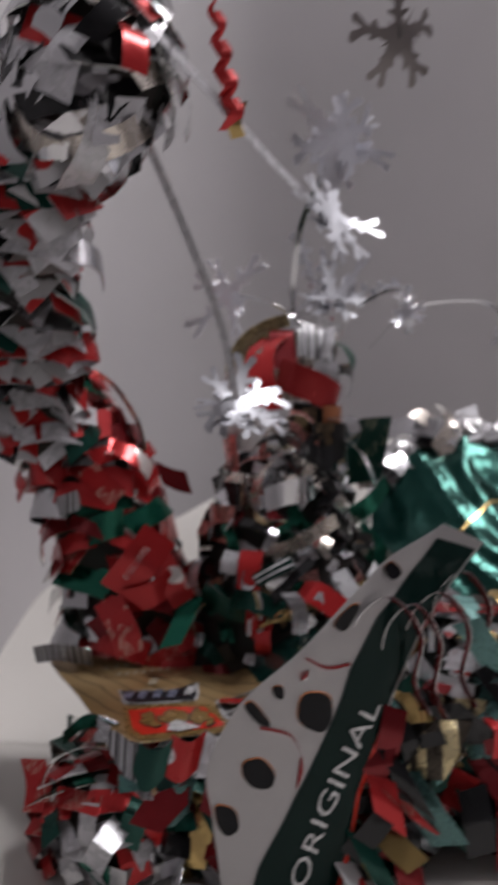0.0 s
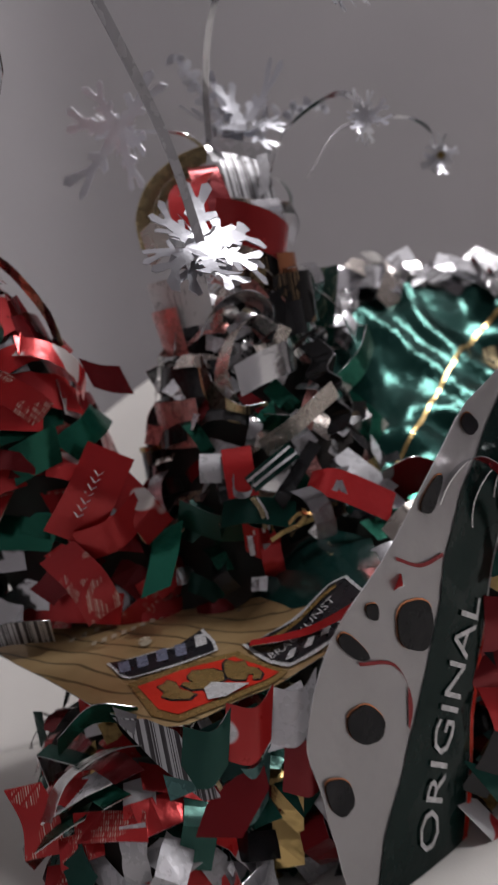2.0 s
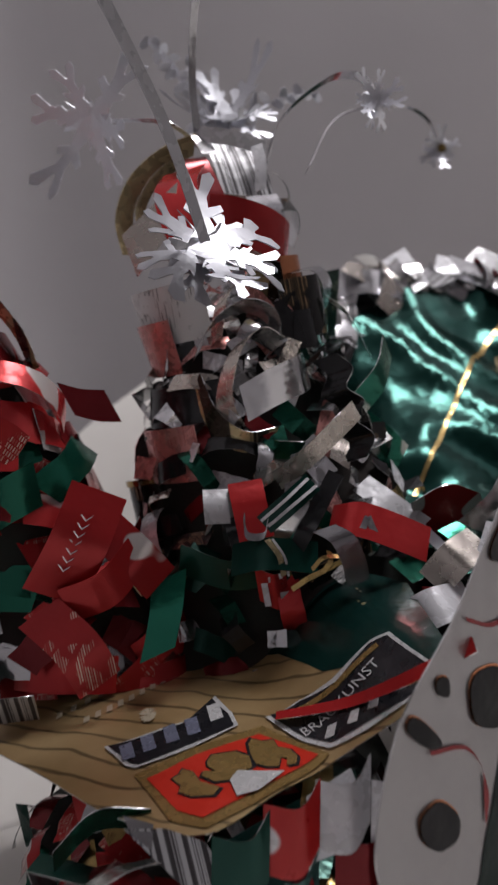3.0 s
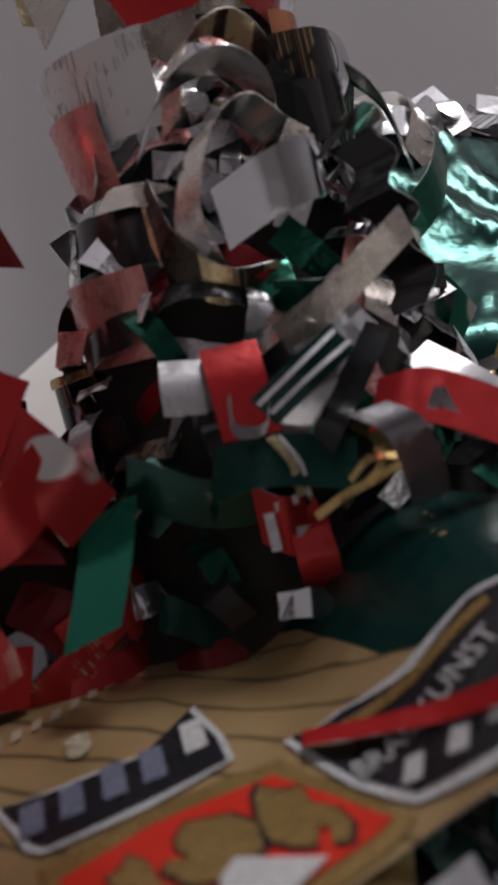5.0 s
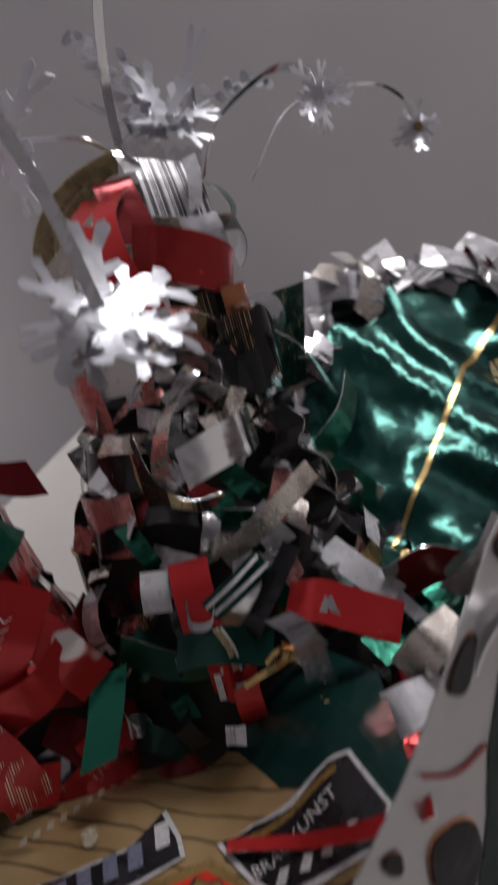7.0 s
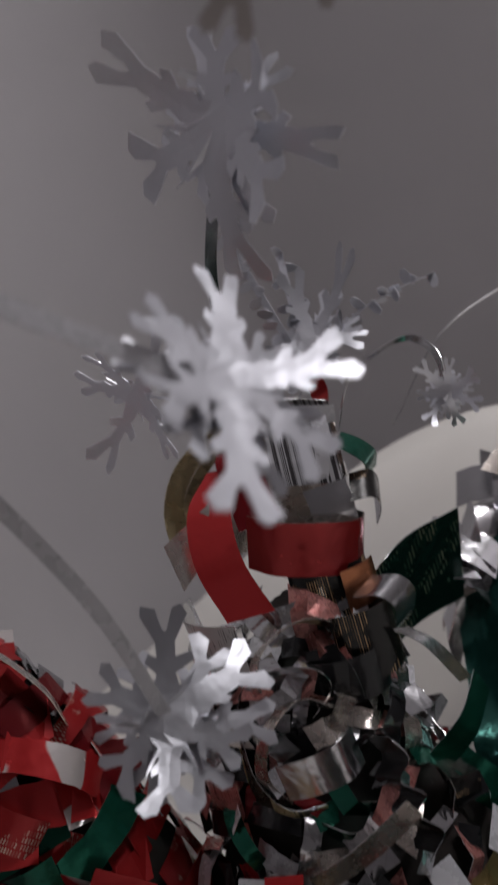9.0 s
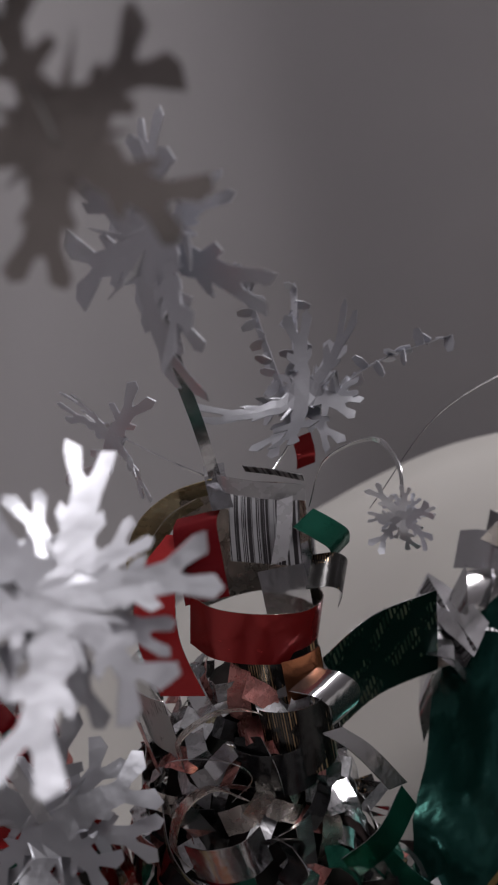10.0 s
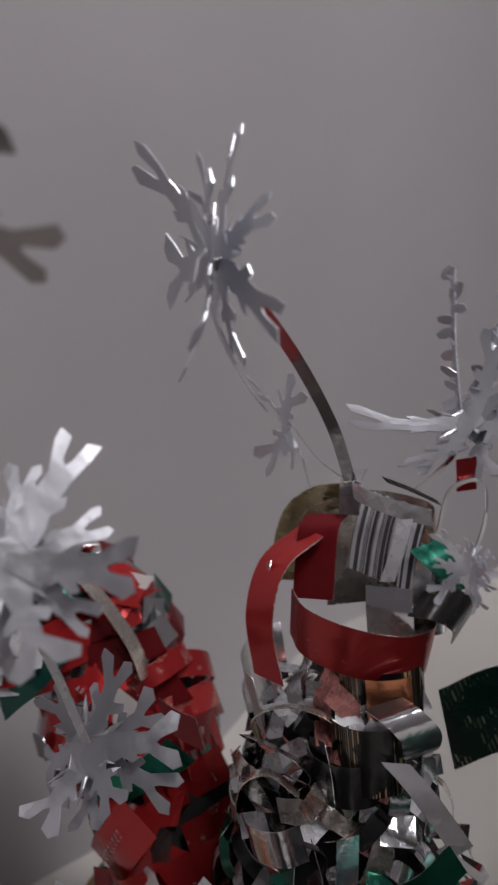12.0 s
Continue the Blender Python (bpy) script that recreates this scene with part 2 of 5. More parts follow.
def put_strip(parent, kind, place, normal, along, material, rng, size=1.0, name="strip"):
    me = rng.choice(PIECES[kind])
    ob = new(name, me)
    z = Vector(normal).normalized()
    x = (Vector(along) - z * Vector(along).dot(z)).normalized()
    y = z.cross(x)
    m = Matrix((x, y, z)).transposed().to_4x4()
    m.translation = plan @ Vector(place)
    ob.matrix_world = m @ Matrix.Diagonal((size, size * rng.uniform(0.85, 1.15), size, 1))
    ob.parent = parent
    ob.material_slots[0].link = "OBJECT"
    ob.material_slots[0].material = MATS[material]
    return ob


def clothe(parent, surface, count, kinds, palette, seed, size=1.0, lift=0.003, wild=0.5, along=None, wrap=False):
    """Strips all over a surface(u, v) -> place, normal, with kinds and colours drawn from weighted lists."""
    rng = random.Random(seed)
    for i in range(count):
        # low-discrepancy spread
        u, v = (0.5 + i * 0.7548776662) % 1, (0.5 + i * 0.5698402910) % 1
        place, normal = surface(u, v)
        nrm = (normal + Vector([rng.gauss(0, wild * 0.45) for _ in range(3)]) + Vector((0.1, 0, 0.3))).normalized()
        way = Vector(along) if along and rng.random() < 0.7 else Vector([rng.gauss(0, 1) for _ in range(3)])
        if wrap:
            way = normal.cross(Vector((0.15, 0, 1))).normalized() + Vector((0, 0, rng.gauss(0, 0.45)))
        way += Vector([rng.gauss(0, 0.15 if wrap else 0.35) for _ in range(3)])
        mats = palette(u, v) if callable(palette) else palette
        put_strip(parent, rng.choice(kinds), place + normal * (lift + rng.random() * 0.004), nrm, way, rng.choice(mats), rng, size * rng.uniform(0.8, 1.2))


def lathe_surface(profile, a0=150, a1=420):
    def f(u, v):
        k = v * (len(profile) - 1)
        i = min(int(k), len(profile) - 2)
        s = k - i
        c = profile[i][0].lerp(profile[i + 1][0], s)
        rx = profile[i][1] * (1 - s) + profile[i + 1][1] * s
        ry = profile[i][2] * (1 - s) + profile[i + 1][2] * s
        a = radians(a0 + (a1 - a0) * u)
        n = Vector((math.cos(a) / rx, math.sin(a) / ry, 0)).normalized()
        slope = (profile[i][1] - profile[i + 1][1]) / max(1e-6, abs(profile[i + 1][0].z - profile[i][0].z))
        return c + Vector((math.cos(a) * rx, math.sin(a) * ry, 0)), (n + Vector((0, 0, slope * 0.7))).normalized()
    return f


# ---------------------------------------------------------------- the setting
CORNER = at(-0.305, 1.80, 0)
BACK, SIDE = Vector((0.99, -0.14, 0)), Vector((-0.14, -0.99, 0))


def wall(name, start, way, length, inward, z0, z1, label, hole=None):
    """A wall with thickness; hole: (from, to, bottom, top) goes through it."""
    bm = bmesh.new()
    out = -inward * 0.12
    spans = [(0, length, z0, z1)] if not hole else [(0, hole[0], z0, z1), (hole[1], length, z0, z1), (hole[0], hole[1], z0, hole[2]), (hole[0], hole[1], hole[3], z1)]
    for a, b, lo, hi in spans:
        vs = []
        for s, o, z in ((a, 0, lo), (b, 0, lo), (b, 0, hi), (a, 0, hi), (a, 1, lo), (b, 1, lo), (b, 1, hi), (a, 1, hi)):
            p = start + way * s + out * o
            vs.append(bm.verts.new((p.x, p.y, z)))
        for f in ((0, 1, 2, 3), (5, 4, 7, 6), (4, 0, 3, 7), (1, 5, 6, 2), (3, 2, 6, 7), (4, 5, 1, 0)):
            bm.faces.new([vs[i] for i in f])
    bmesh.ops.recalc_face_normals(bm, faces=bm.faces)
    ob = part(name, bm, "wall_paint", None, smooth=False)
    return tagged(ob, label, "wall", kind="structure")


FLOOR, CEIL = -0.45, 1.95
c0 = Vector((CORNER.x, CORNER.y, 0))
COVE = 0.16
bm = bmesh.new()
p = c0 + BACK * (COVE + 0.02) - SIDE * 0.0005
rows = [[Vector((p.x, p.y, FLOOR)), Vector((p.x, p.y, CEIL))]]
for i in range(17):
    a = math.pi / 2 * i / 16
    p = c0 + BACK * COVE * (1 - math.sin(a)) + SIDE * COVE * (1 - math.cos(a))
    rows.append([Vector((p.x, p.y, FLOOR)), Vector((p.x, p.y, CEIL))])
p = c0 + SIDE * (COVE + 0.02) - BACK * 0.0005
rows.append([Vector((p.x, p.y, FLOOR)), Vector((p.x, p.y, CEIL))])
sheet(bm, rows, 0.0006)
tagged(part("wall_corner", bm, "wall_paint"), "rounded plaster corner between two painted walls", "wall", kind="structure")
wall("wall_back", c0, BACK, 1.55, SIDE.copy(), FLOOR, CEIL, "plain matt grey painted wall behind the seat")
wall("wall_side", c0, SIDE, 3.2, BACK.copy(), FLOOR, CEIL, "plain matt pale painted wall beside the seat")
c1 = c0 + BACK * 1.55
wall("wall_end", c1, SIDE, 3.2, -BACK, FLOOR, CEIL, "plain painted wall closing the room")
wall("wall_rear", c0 + SIDE * 3.2, BACK, 1.55, -SIDE, FLOOR, CEIL, "plain painted wall closing the room")


def slab(name, spans, z, mat, label):
    """A level slab of the room, made of oblong pieces in the walls' directions."""
    bm = bmesh.new()
    for a0, a1, b0, b1 in spans:
        vs = [c0 + BACK * p + SIDE * q for p, q in ((a0, b0), (a1, b0), (a1, b1), (a0, b1))]
        lo = [bm.verts.new((p.x, p.y, z)) for p in vs]
        hi = [bm.verts.new((p.x, p.y, z + 0.1)) for p in vs]
        bm.faces.new(lo)
        bm.faces.new(hi)
        for i in range(4):
            bm.faces.new((lo[i], lo[(i + 1) % 4], hi[(i + 1) % 4], hi[i]))
    bmesh.ops.recalc_face_normals(bm, faces=bm.faces)
    tagged(part(name, bm, mat, smooth=False), label, name, kind="structure")


slab("floor", [(-0.12, 1.67, -0.12, 3.32)], FLOOR - 0.1, "floor_wood", "plain brown wooden floor")
slab("ceiling", [(-0.12, 0.78, -0.12, 3.32), (1.44, 1.67, -0.12, 3.32), (0.78, 1.44, -0.12, -0.03), (0.78, 1.44, 0.55, 3.32)], CEIL, "wall_paint", "plain painted ceiling with a roof window opening")


def seat_height(x, y):
    """The cloth: flat in front, swelling into a rounded back; plan units."""
    s = min(1, max(0, (y - 1.02) / 0.36))
    s = s * s * (3 - 2 * s)
    top = 0.40 * math.exp(-((x - 0.26) / 0.6) ** 2) * s
    over = min(1, max(0, (y - 1.44) / 0.2))
    crease = 0.008 * noise.noise(Vector((x * 3, y * 3, 0.3))) + 0.003 * noise.noise(Vector((x * 11, y * 9, 1.3)))
    return -0.38 + top - over * over * 0.5 + crease


chair = thing("armchair", "armchair draped in pale off-white cloth against the wall", "chair")
for nm, ya, yb, NY in (("seat", -0.9, 1.0, 50), ("backrest", 1.0, 1.58, 36)):
    bm = bmesh.new()
    NX = 80
    grid = []
    for i in range(NX + 1):
        x = -0.60 + 1.88 * i / NX
        grid.append([bm.verts.new(at(x, ya + (yb - ya) * j / NY, seat_height(x, ya + (yb - ya) * j / NY))) for j in range(NY + 1)])
    for i in range(NX):
        for j in range(NY):
            bm.faces.new((grid[i][j], grid[i + 1][j], grid[i + 1][j + 1], grid[i][j + 1]))
    rim = [grid[i][0] for i in range(NX + 1)] + [grid[NX][j] for j in range(1, NY + 1)] + [grid[i][NY] for i in range(NX - 1, -1, -1)] + [grid[0][j] for j in range(NY - 1, 0, -1)]
    low = [bm.verts.new((v.co.x, v.co.y, FLOOR)) for v in rim]
    for i in range(len(rim)):
        bm.faces.new((rim[i], low[i], low[(i + 1) % len(rim)], rim[(i + 1) % len(rim)]))
    bm.faces.new(low)
    bmesh.ops.recalc_face_normals(bm, faces=bm.faces)
    part(nm, bm, "cloth", chair)

# ---------------------------------------------------------------- figure of curled strips with a red banded head
V = Vector
plan = SCULPTURE


def poly_plate(bm, ring, lift, to3d, slot=0, steps=0):
    """A flat outline laid on a surface, cut so that it follows it."""
    b2 = bmesh.new()
    vs = [b2.verts.new((x, y, 0)) for x, y in ring]
    b2.faces.new(vs).normal_update()
    bmesh.ops.triangulate(b2, faces=b2.faces)
    for _ in range(steps):
        bmesh.ops.subdivide_edges(b2, edges=b2.edges, cuts=1, use_grid_fill=True)
        bmesh.ops.triangulate(b2, faces=b2.faces)
    made = {}
    for v in b2.verts:
        made[v] = bm.verts.new(to3d(v.co.x, v.co.y, lift))
    for f in b2.faces:
        nf = bm.faces.new([made[v] for v in f.verts])
        nf.material_index = slot
    b2.free()


def lettering(word, size, place):
    """Built-in font letters as a mesh, each corner put where place(x, y) says."""
    cu = bpy.data.curves.new("word", "FONT")
    cu.body, cu.size, cu.resolution_u, cu.align_y = word, size, 2, "CENTER"
    ob = bpy.data.objects.new("word", cu)
    me = ob.to_mesh()
    bm = bmesh.new()
    bm.from_mesh(me)
    ob.to_mesh_clear()
    bpy.data.objects.remove(ob)
    bpy.data.curves.remove(cu)
    for v in bm.verts:
        v.co = place(v.co.x, v.co.y)
    return bm


FIG = [(V((0.022, 0.468, 0.055)), 0.078, 0.058), (V((0.024, 0.468, 0.085)), 0.062, 0.050), (V((0.023, 0.465, 0.115)), 0.046, 0.040), (V((0.020, 0.465, 0.145)), 0.034, 0.032),
       (V((0.020, 0.467, 0.175)), 0.024, 0.023), (V((0.028, 0.473, 0.200)), 0.012, 0.012)]
figure = thing("strip_figure", "figure of curled drinks can strips with a red banded head", "sculpture", "can strip figures")
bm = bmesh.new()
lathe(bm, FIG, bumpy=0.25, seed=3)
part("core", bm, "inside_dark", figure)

plan = PLAIN
ribbon("head_band", [(0.0170, 0.4485, 0.2300), (0.0260, 0.4445, 0.2265), (0.0390, 0.4490, 0.2215), (0.0490, 0.4600, 0.2165), (0.0515, 0.4741, 0.2145), (0.0440, 0.4860, 0.2150)], ((0.25, -0.1, 1), (0.3, 0.05, 1)), 0.0180, "red", figure, "bare_pale", 6, "wide red band round the head")
ribbon("cheek_flap", [(0.0150, 0.4640, 0.2520), (0.0075, 0.4520, 0.2430), (0.0070, 0.4435, 0.2270), (0.0130, 0.4390, 0.2090)], ((0.9, -0.35, 0.05), (0.9, -0.2, 0.1)), 0.0170, "red", figure, "bare_pale", label="red flap folded down beside the head")
ribbon("cheek_fold", [(0.0060, 0.4500, 0.2370), (-0.0050, 0.4560, 0.2290), (-0.0130, 0.4640, 0.2230)], ((0.3, 0.1, 1), (-0.15, 0.1, 1)), 0.0170, "red", figure, "bare_pale")
ribbon("back_band", [(0.0480, 0.4720, 0.2300), (0.0510, 0.4860, 0.2280), (0.0380, 0.4960, 0.2280), (0.0200, 0.4920, 0.2290), (0.0060, 0.4800, 0.2290)], (0.05, 0, 1), 0.0240, "silver", figure, "bare_pale")
ribbon("back_band", [(0.0520, 0.4790, 0.2460), (0.0420, 0.4930, 0.2470), (0.0220, 0.4920, 0.2490), (0.0090, 0.4780, 0.2490)], (0.05, 0, 1), 0.0200, "dark_red", figure, "bare_pale")
ribbon("brow_strip", [(0.0190, 0.4690, 0.2570), (0.0186, 0.4640, 0.2540), (0.0200, 0.4590, 0.2440), (0.0215, 0.4545, 0.2330)], (0.95, 0.25, 0.05), 0.0145, "dark_red", figure)
ribbon("gold_hoop", [(-0.0100, 0.4760, 0.2250), (-0.0100, 0.4790, 0.2390), (-0.0030, 0.4790, 0.2520), (0.0100, 0.4775, 0.2605), (0.0240, 0.4760, 0.2640)], ((-0.9, -0.5, 0.05), (0.1, -0.7, 0.7)), 0.0100, "gold_pale", figure, "gold_pale", 8, "pale gold hoop with thin dark lines over the head")
ribbon("gold_hoop", [(-0.0040, 0.4740, 0.2300), (-0.0030, 0.4770, 0.2420), (0.0060, 0.4770, 0.2530), (0.0180, 0.4765, 0.2590)], ((-0.9, -0.5, 0.05), (0.1, -0.7, 0.7)), 0.0060, "gold_pale", figure, "bare_pale", 8)
ribbon("code_plate", [(0.0400, 0.4790, 0.2620), (0.0398, 0.4745, 0.2560), (0.0395, 0.4700, 0.2480), (0.0392, 0.4665, 0.2390)], (1, 0.12, -0.22), 0.0230, "silver_bars", figure, label="silver plate with black bars")
ribbon("bar_strip", [(0.0480, 0.4710, 0.2590), (0.0470, 0.4670, 0.2500), (0.0440, 0.4645, 0.2400)], (1, 0.1, 0.2), 0.0055, "white", figure)
ribbon("cap_strip", [(0.0235, 0.4770, 0.2660), (0.0300, 0.4705, 0.2655), (0.0420, 0.4715, 0.2620), (0.0536, 0.4765, 0.2585)], (0.15, -0.2, 1), 0.0062, "white", figure)
ribbon("cap_strip", [(0.0235, 0.4800, 0.2700), (0.0255, 0.4735, 0.2670), (0.0275, 0.4690, 0.2580)], (1, 0.3, 0), 0.0070, "silver", figure)
ribbon("fringe_strip", [(0.0330, 0.4820, 0.2670), (0.0420, 0.4830, 0.2645), (0.0520, 0.4840, 0.2610)], (0.1, -0.7, 0.6), 0.0050, "silver_bars", figure)
ribbon("grey_tab", [(0.0440, 0.4650, 0.2380), (0.0450, 0.4630, 0.2320), (0.0452, 0.4625, 0.2230)], (1, 0.3, 0), 0.0150, "silver", figure)
ribbon("green_tab", [(0.0515, 0.4760, 0.2500), (0.0570, 0.4760, 0.2460), (0.0610, 0.4800, 0.2400), (0.0600, 0.4840, 0.2340)], (0.35, 0.9, 0.1), 0.0130, "green", figure)
ribbon("black_tab", [(0.0520, 0.4690, 0.2340), (0.0590, 0.4720, 0.2330), (0.0610, 0.4790, 0.2270), (0.0580, 0.4830, 0.2200)], (0.1, 0.8, 0.5), 0.0130, "black_text", figure)
plan = SCULPTURE
arc_strip("text_band", (0.034, 0.475, 0), 0.0170, -120, 30, 0.1930, 0.2100, "black_text", figure, tilt=-0.004)
arc_strip("copper_band", (0.036, 0.474, 0), 0.0182, -70, -20, 0.1960, 0.2095, "copper", figure)
arc_strip("pale_band", (0.018, 0.470, 0), 0.0290, -200, -110, 0.1850, 0.2060, "white_text", figure, flare=0.003)
arc_strip("pink_band", (0.014, 0.468, 0), 0.0255, -200, -135, 0.1740, 0.1940, "pink", figure, flare=0.003)
arc_strip("dark_loop", (0.012, 0.464, 0), 0.0300, -240, -80, 0.1560, 0.1700, "black", figure, flare=-0.003, back="silver")
arc_strip("pink_band", (0.008, 0.462, 0), 0.0290, -190, -120, 0.1360, 0.1560, "pink", figure)
# big loose loops round the neck
ribbon("gold_loop", [(0.0080, 0.4400, 0.1830), (0.0120, 0.4330, 0.1970), (0.0240, 0.4380, 0.2030), (0.0340, 0.4470, 0.1980), (0.0360, 0.4520, 0.1880)], (0.45, -0.8, 0.35), 0.0085, "gold_lines", figure, "bare_pale", 6)
ribbon("silver_loop", [(0.0000, 0.4450, 0.1780), (0.0060, 0.4330, 0.1890), (0.0180, 0.4290, 0.1930), (0.0280, 0.4340, 0.1880), (0.0300, 0.4400, 0.1790), (0.0220, 0.4400, 0.1710)], (0.3, -0.8, 0.5), 0.0080, "silver", figure)
arc_strip("black_loop", (0.036, 0.452, 0), 0.0135, -160, 20, 0.1740, 0.1880, "black", figure, back="silver")
arc_strip("black_loop", (0.042, 0.456, 0), 0.0130, -120, 60, 0.1780, 0.2000, "black_text", figure, back="silver")
ribbon("silver_roll", [(0.0480, 0.4580, 0.2030), (0.0560, 0.4560, 0.2020), (0.0600, 0.4600, 0.1950), (0.0570, 0.4620, 0.1870), (0.0500, 0.4600, 0.1850)], (0.5, 0.75, 0.1), 0.0140, "silver", figure)
ribbon("curved_plate", [(0.0100, 0.4250, 0.1600), (0.0200, 0.4180, 0.1640), (0.0300, 0.4190, 0.1660), (0.0350, 0.4260, 0.1670)], (-0.1, -0.15, 1), 0.0130, "silver", figure, label="bent bare silver plate")
ribbon("black_post", [(0.0300, 0.4430, 0.1920), (0.0340, 0.4400, 0.1830), (0.0350, 0.4390, 0.1740)], (1, -0.4, 0.25), 0.0120, "black", figure)
ribbon("big_loop", [(0.0080, 0.4330, 0.1490), (0.0040, 0.4280, 0.1620), (0.0100, 0.4260, 0.1770), (0.0200, 0.4290, 0.1830), (0.0290, 0.4330, 0.1770)], (0.5, -0.7, 0.3), 0.0090, "silver", figure, "bare_pale")
ribbon("big_loop", [(-0.0020, 0.4400, 0.1700), (0.0000, 0.4330, 0.1560), (0.0080, 0.4290, 0.1470), (0.0200, 0.4300, 0.1460)], (0.3, -0.5, 0.7), 0.0090, "gold_lines", figure)
ribbon("crimped_strip", [(0.0410, 0.4230, 0.1700), (0.0450, 0.4200, 0.1640), (0.0410, 0.4190, 0.1580), (0.0470, 0.4200, 0.1520), (0.0430, 0.4210, 0.1460), (0.0490, 0.4220, 0.1390), (0.0450, 0.4230, 0.1320)], (0.7, -0.7, 0.15), 0.0105, "black", figure, "silver", 4, "crimped black and silver strip")
ribbon("crimped_strip", [(0.0350, 0.4240, 0.1680), (0.0400, 0.4180, 0.1740), (0.0460, 0.4220, 0.1710), (0.0420, 0.4240, 0.1600), (0.0380, 0.4200, 0.1560)], (0.6, -0.6, 0.4), 0.0075, "silver", figure, "black")
ribbon("long_strip", [(0.0130, 0.4130, 0.1330), (0.0260, 0.4120, 0.1390), (0.0400, 0.4130, 0.1470), (0.0465, 0.4150, 0.1505)], (-0.4, -0.3, 0.85), 0.0078, "bare_pale", figure, label="long pale bare metal strip")
ribbon("red_strip", [(0.0010, 0.4380, 0.1360), (0.0060, 0.4330, 0.1290), (0.0080, 0.4290, 0.1160), (0.0110, 0.4270, 0.1080)], (1, -0.2, 0.25), 0.0140, "red_shapes", figure)
ribbon("white_wedge", [(-0.0110, 0.4300, 0.1200), (-0.0040, 0.4260, 0.1280), (0.0020, 0.4280, 0.1250)], (0.3, -0.5, 0.8), 0.0120, "white", figure)
ribbon("dark_strip", [(-0.0230, 0.4250, 0.1130), (-0.0080, 0.4200, 0.1040), (0.0090, 0.4170, 0.1020)], (0.2, -0.3, 0.95), 0.0110, "dark_green", figure)
ribbon("gold_line", [(0.0060, 0.4155, 0.1140), (0.0110, 0.4140, 0.1090), (0.0115, 0.4135, 0.1000)], (1, 0, 0), 0.0016, "gold", figure)
ribbon("gold_scroll", [(0.0170, 0.4140, 0.0960), (0.0260, 0.4130, 0.0990), (0.0330, 0.4120, 0.1020), (0.0420, 0.4140, 0.1040)], (-0.25, -0.3, 0.9), 0.0075, "black_text", figure)
ribbon("letter_piece", [(0.0000, 0.4160, 0.1000), (0.0045, 0.4120, 0.0965), (0.0095, 0.4130, 0.0960)], (0, -0.15, 1), 0.0130, "red", figure)
ribbon("letter_bar", [(0.0018, 0.4132, 0.1000), (0.0016, 0.4128, 0.0920)], (1, -0.5, 0), 0.0022, "white", figure)
ribbon("letter_bar", [(0.0030, 0.4118, 0.1010), (0.0080, 0.4112, 0.1015)], (0, -0.2, 1), 0.0020, "white", figure)
ribbon("letter_bar", [(0.0060, 0.4110, 0.0950), (0.0095, 0.4118, 0.0945)], (0, -0.2, 1), 0.0022, "white", figure)
ribbon("white_tab", [(0.0210, 0.3950, 0.1170), (0.0250, 0.3900, 0.1130), (0.0270, 0.3890, 0.1050), (0.0270, 0.3890, 0.0980)], (1, -0.1, 0.1), 0.0080, "silver", figure)
ribbon("wavy_strip", [(0.0120, 0.4070, 0.1080), (0.0160, 0.4030, 0.1150), (0.0210, 0.4060, 0.1190), (0.0270, 0.4080, 0.1250), (0.0340, 0.4120, 0.1310)], (0.5, -0.6, -0.4), 0.0062, "silver", figure, "black")
ribbon("green_strip", [(0.0060, 0.4150, 0.1120), (0.0160, 0.4100, 0.1220), (0.0210, 0.4140, 0.1330)], (0.8, -0.3, -0.4), 0.0090, "green", figure)
ribbon("red_plate", [(0.0620, 0.4180, 0.1060), (0.0760, 0.4150, 0.1100), (0.0900, 0.4200, 0.1030)], (-0.3, -0.5, 0.8), 0.0200, "red_shapes", figure)
ribbon("white_plate", [(0.0800, 0.4080, 0.1000), (0.0920, 0.4040, 0.1080), (0.1020, 0.4060, 0.1180)], (0.7, -0.3, -0.5), 0.0150, "bare_pale", figure)
ribbon("green_glint", [(0.0180, 0.4270, 0.1420), (0.0260, 0.4220, 0.1400), (0.0330, 0.4240, 0.1390)], (0, -0.5, 0.8), 0.0080, "green", figure)
ribbon("green_strip", [(0.0600, 0.4560, 0.1420), (0.0680, 0.4540, 0.1330), (0.0760, 0.4570, 0.1230)], (0.7, 0.2, 0.7), 0.0130, "green_shapes", figure)
ribbon("green_strip", [(0.0560, 0.4500, 0.1900), (0.0640, 0.4520, 0.1820), (0.0720, 0.4590, 0.1650)], (-0.4, -0.8, 0.3), 0.0110, "green_shapes", figure)
ribbon("green_strip", [(0.0560, 0.4380, 0.1500), (0.0680, 0.4420, 0.1580), (0.0760, 0.4500, 0.1680)], (-0.3, -0.4, 0.9), 0.0110, "green_shapes", figure)
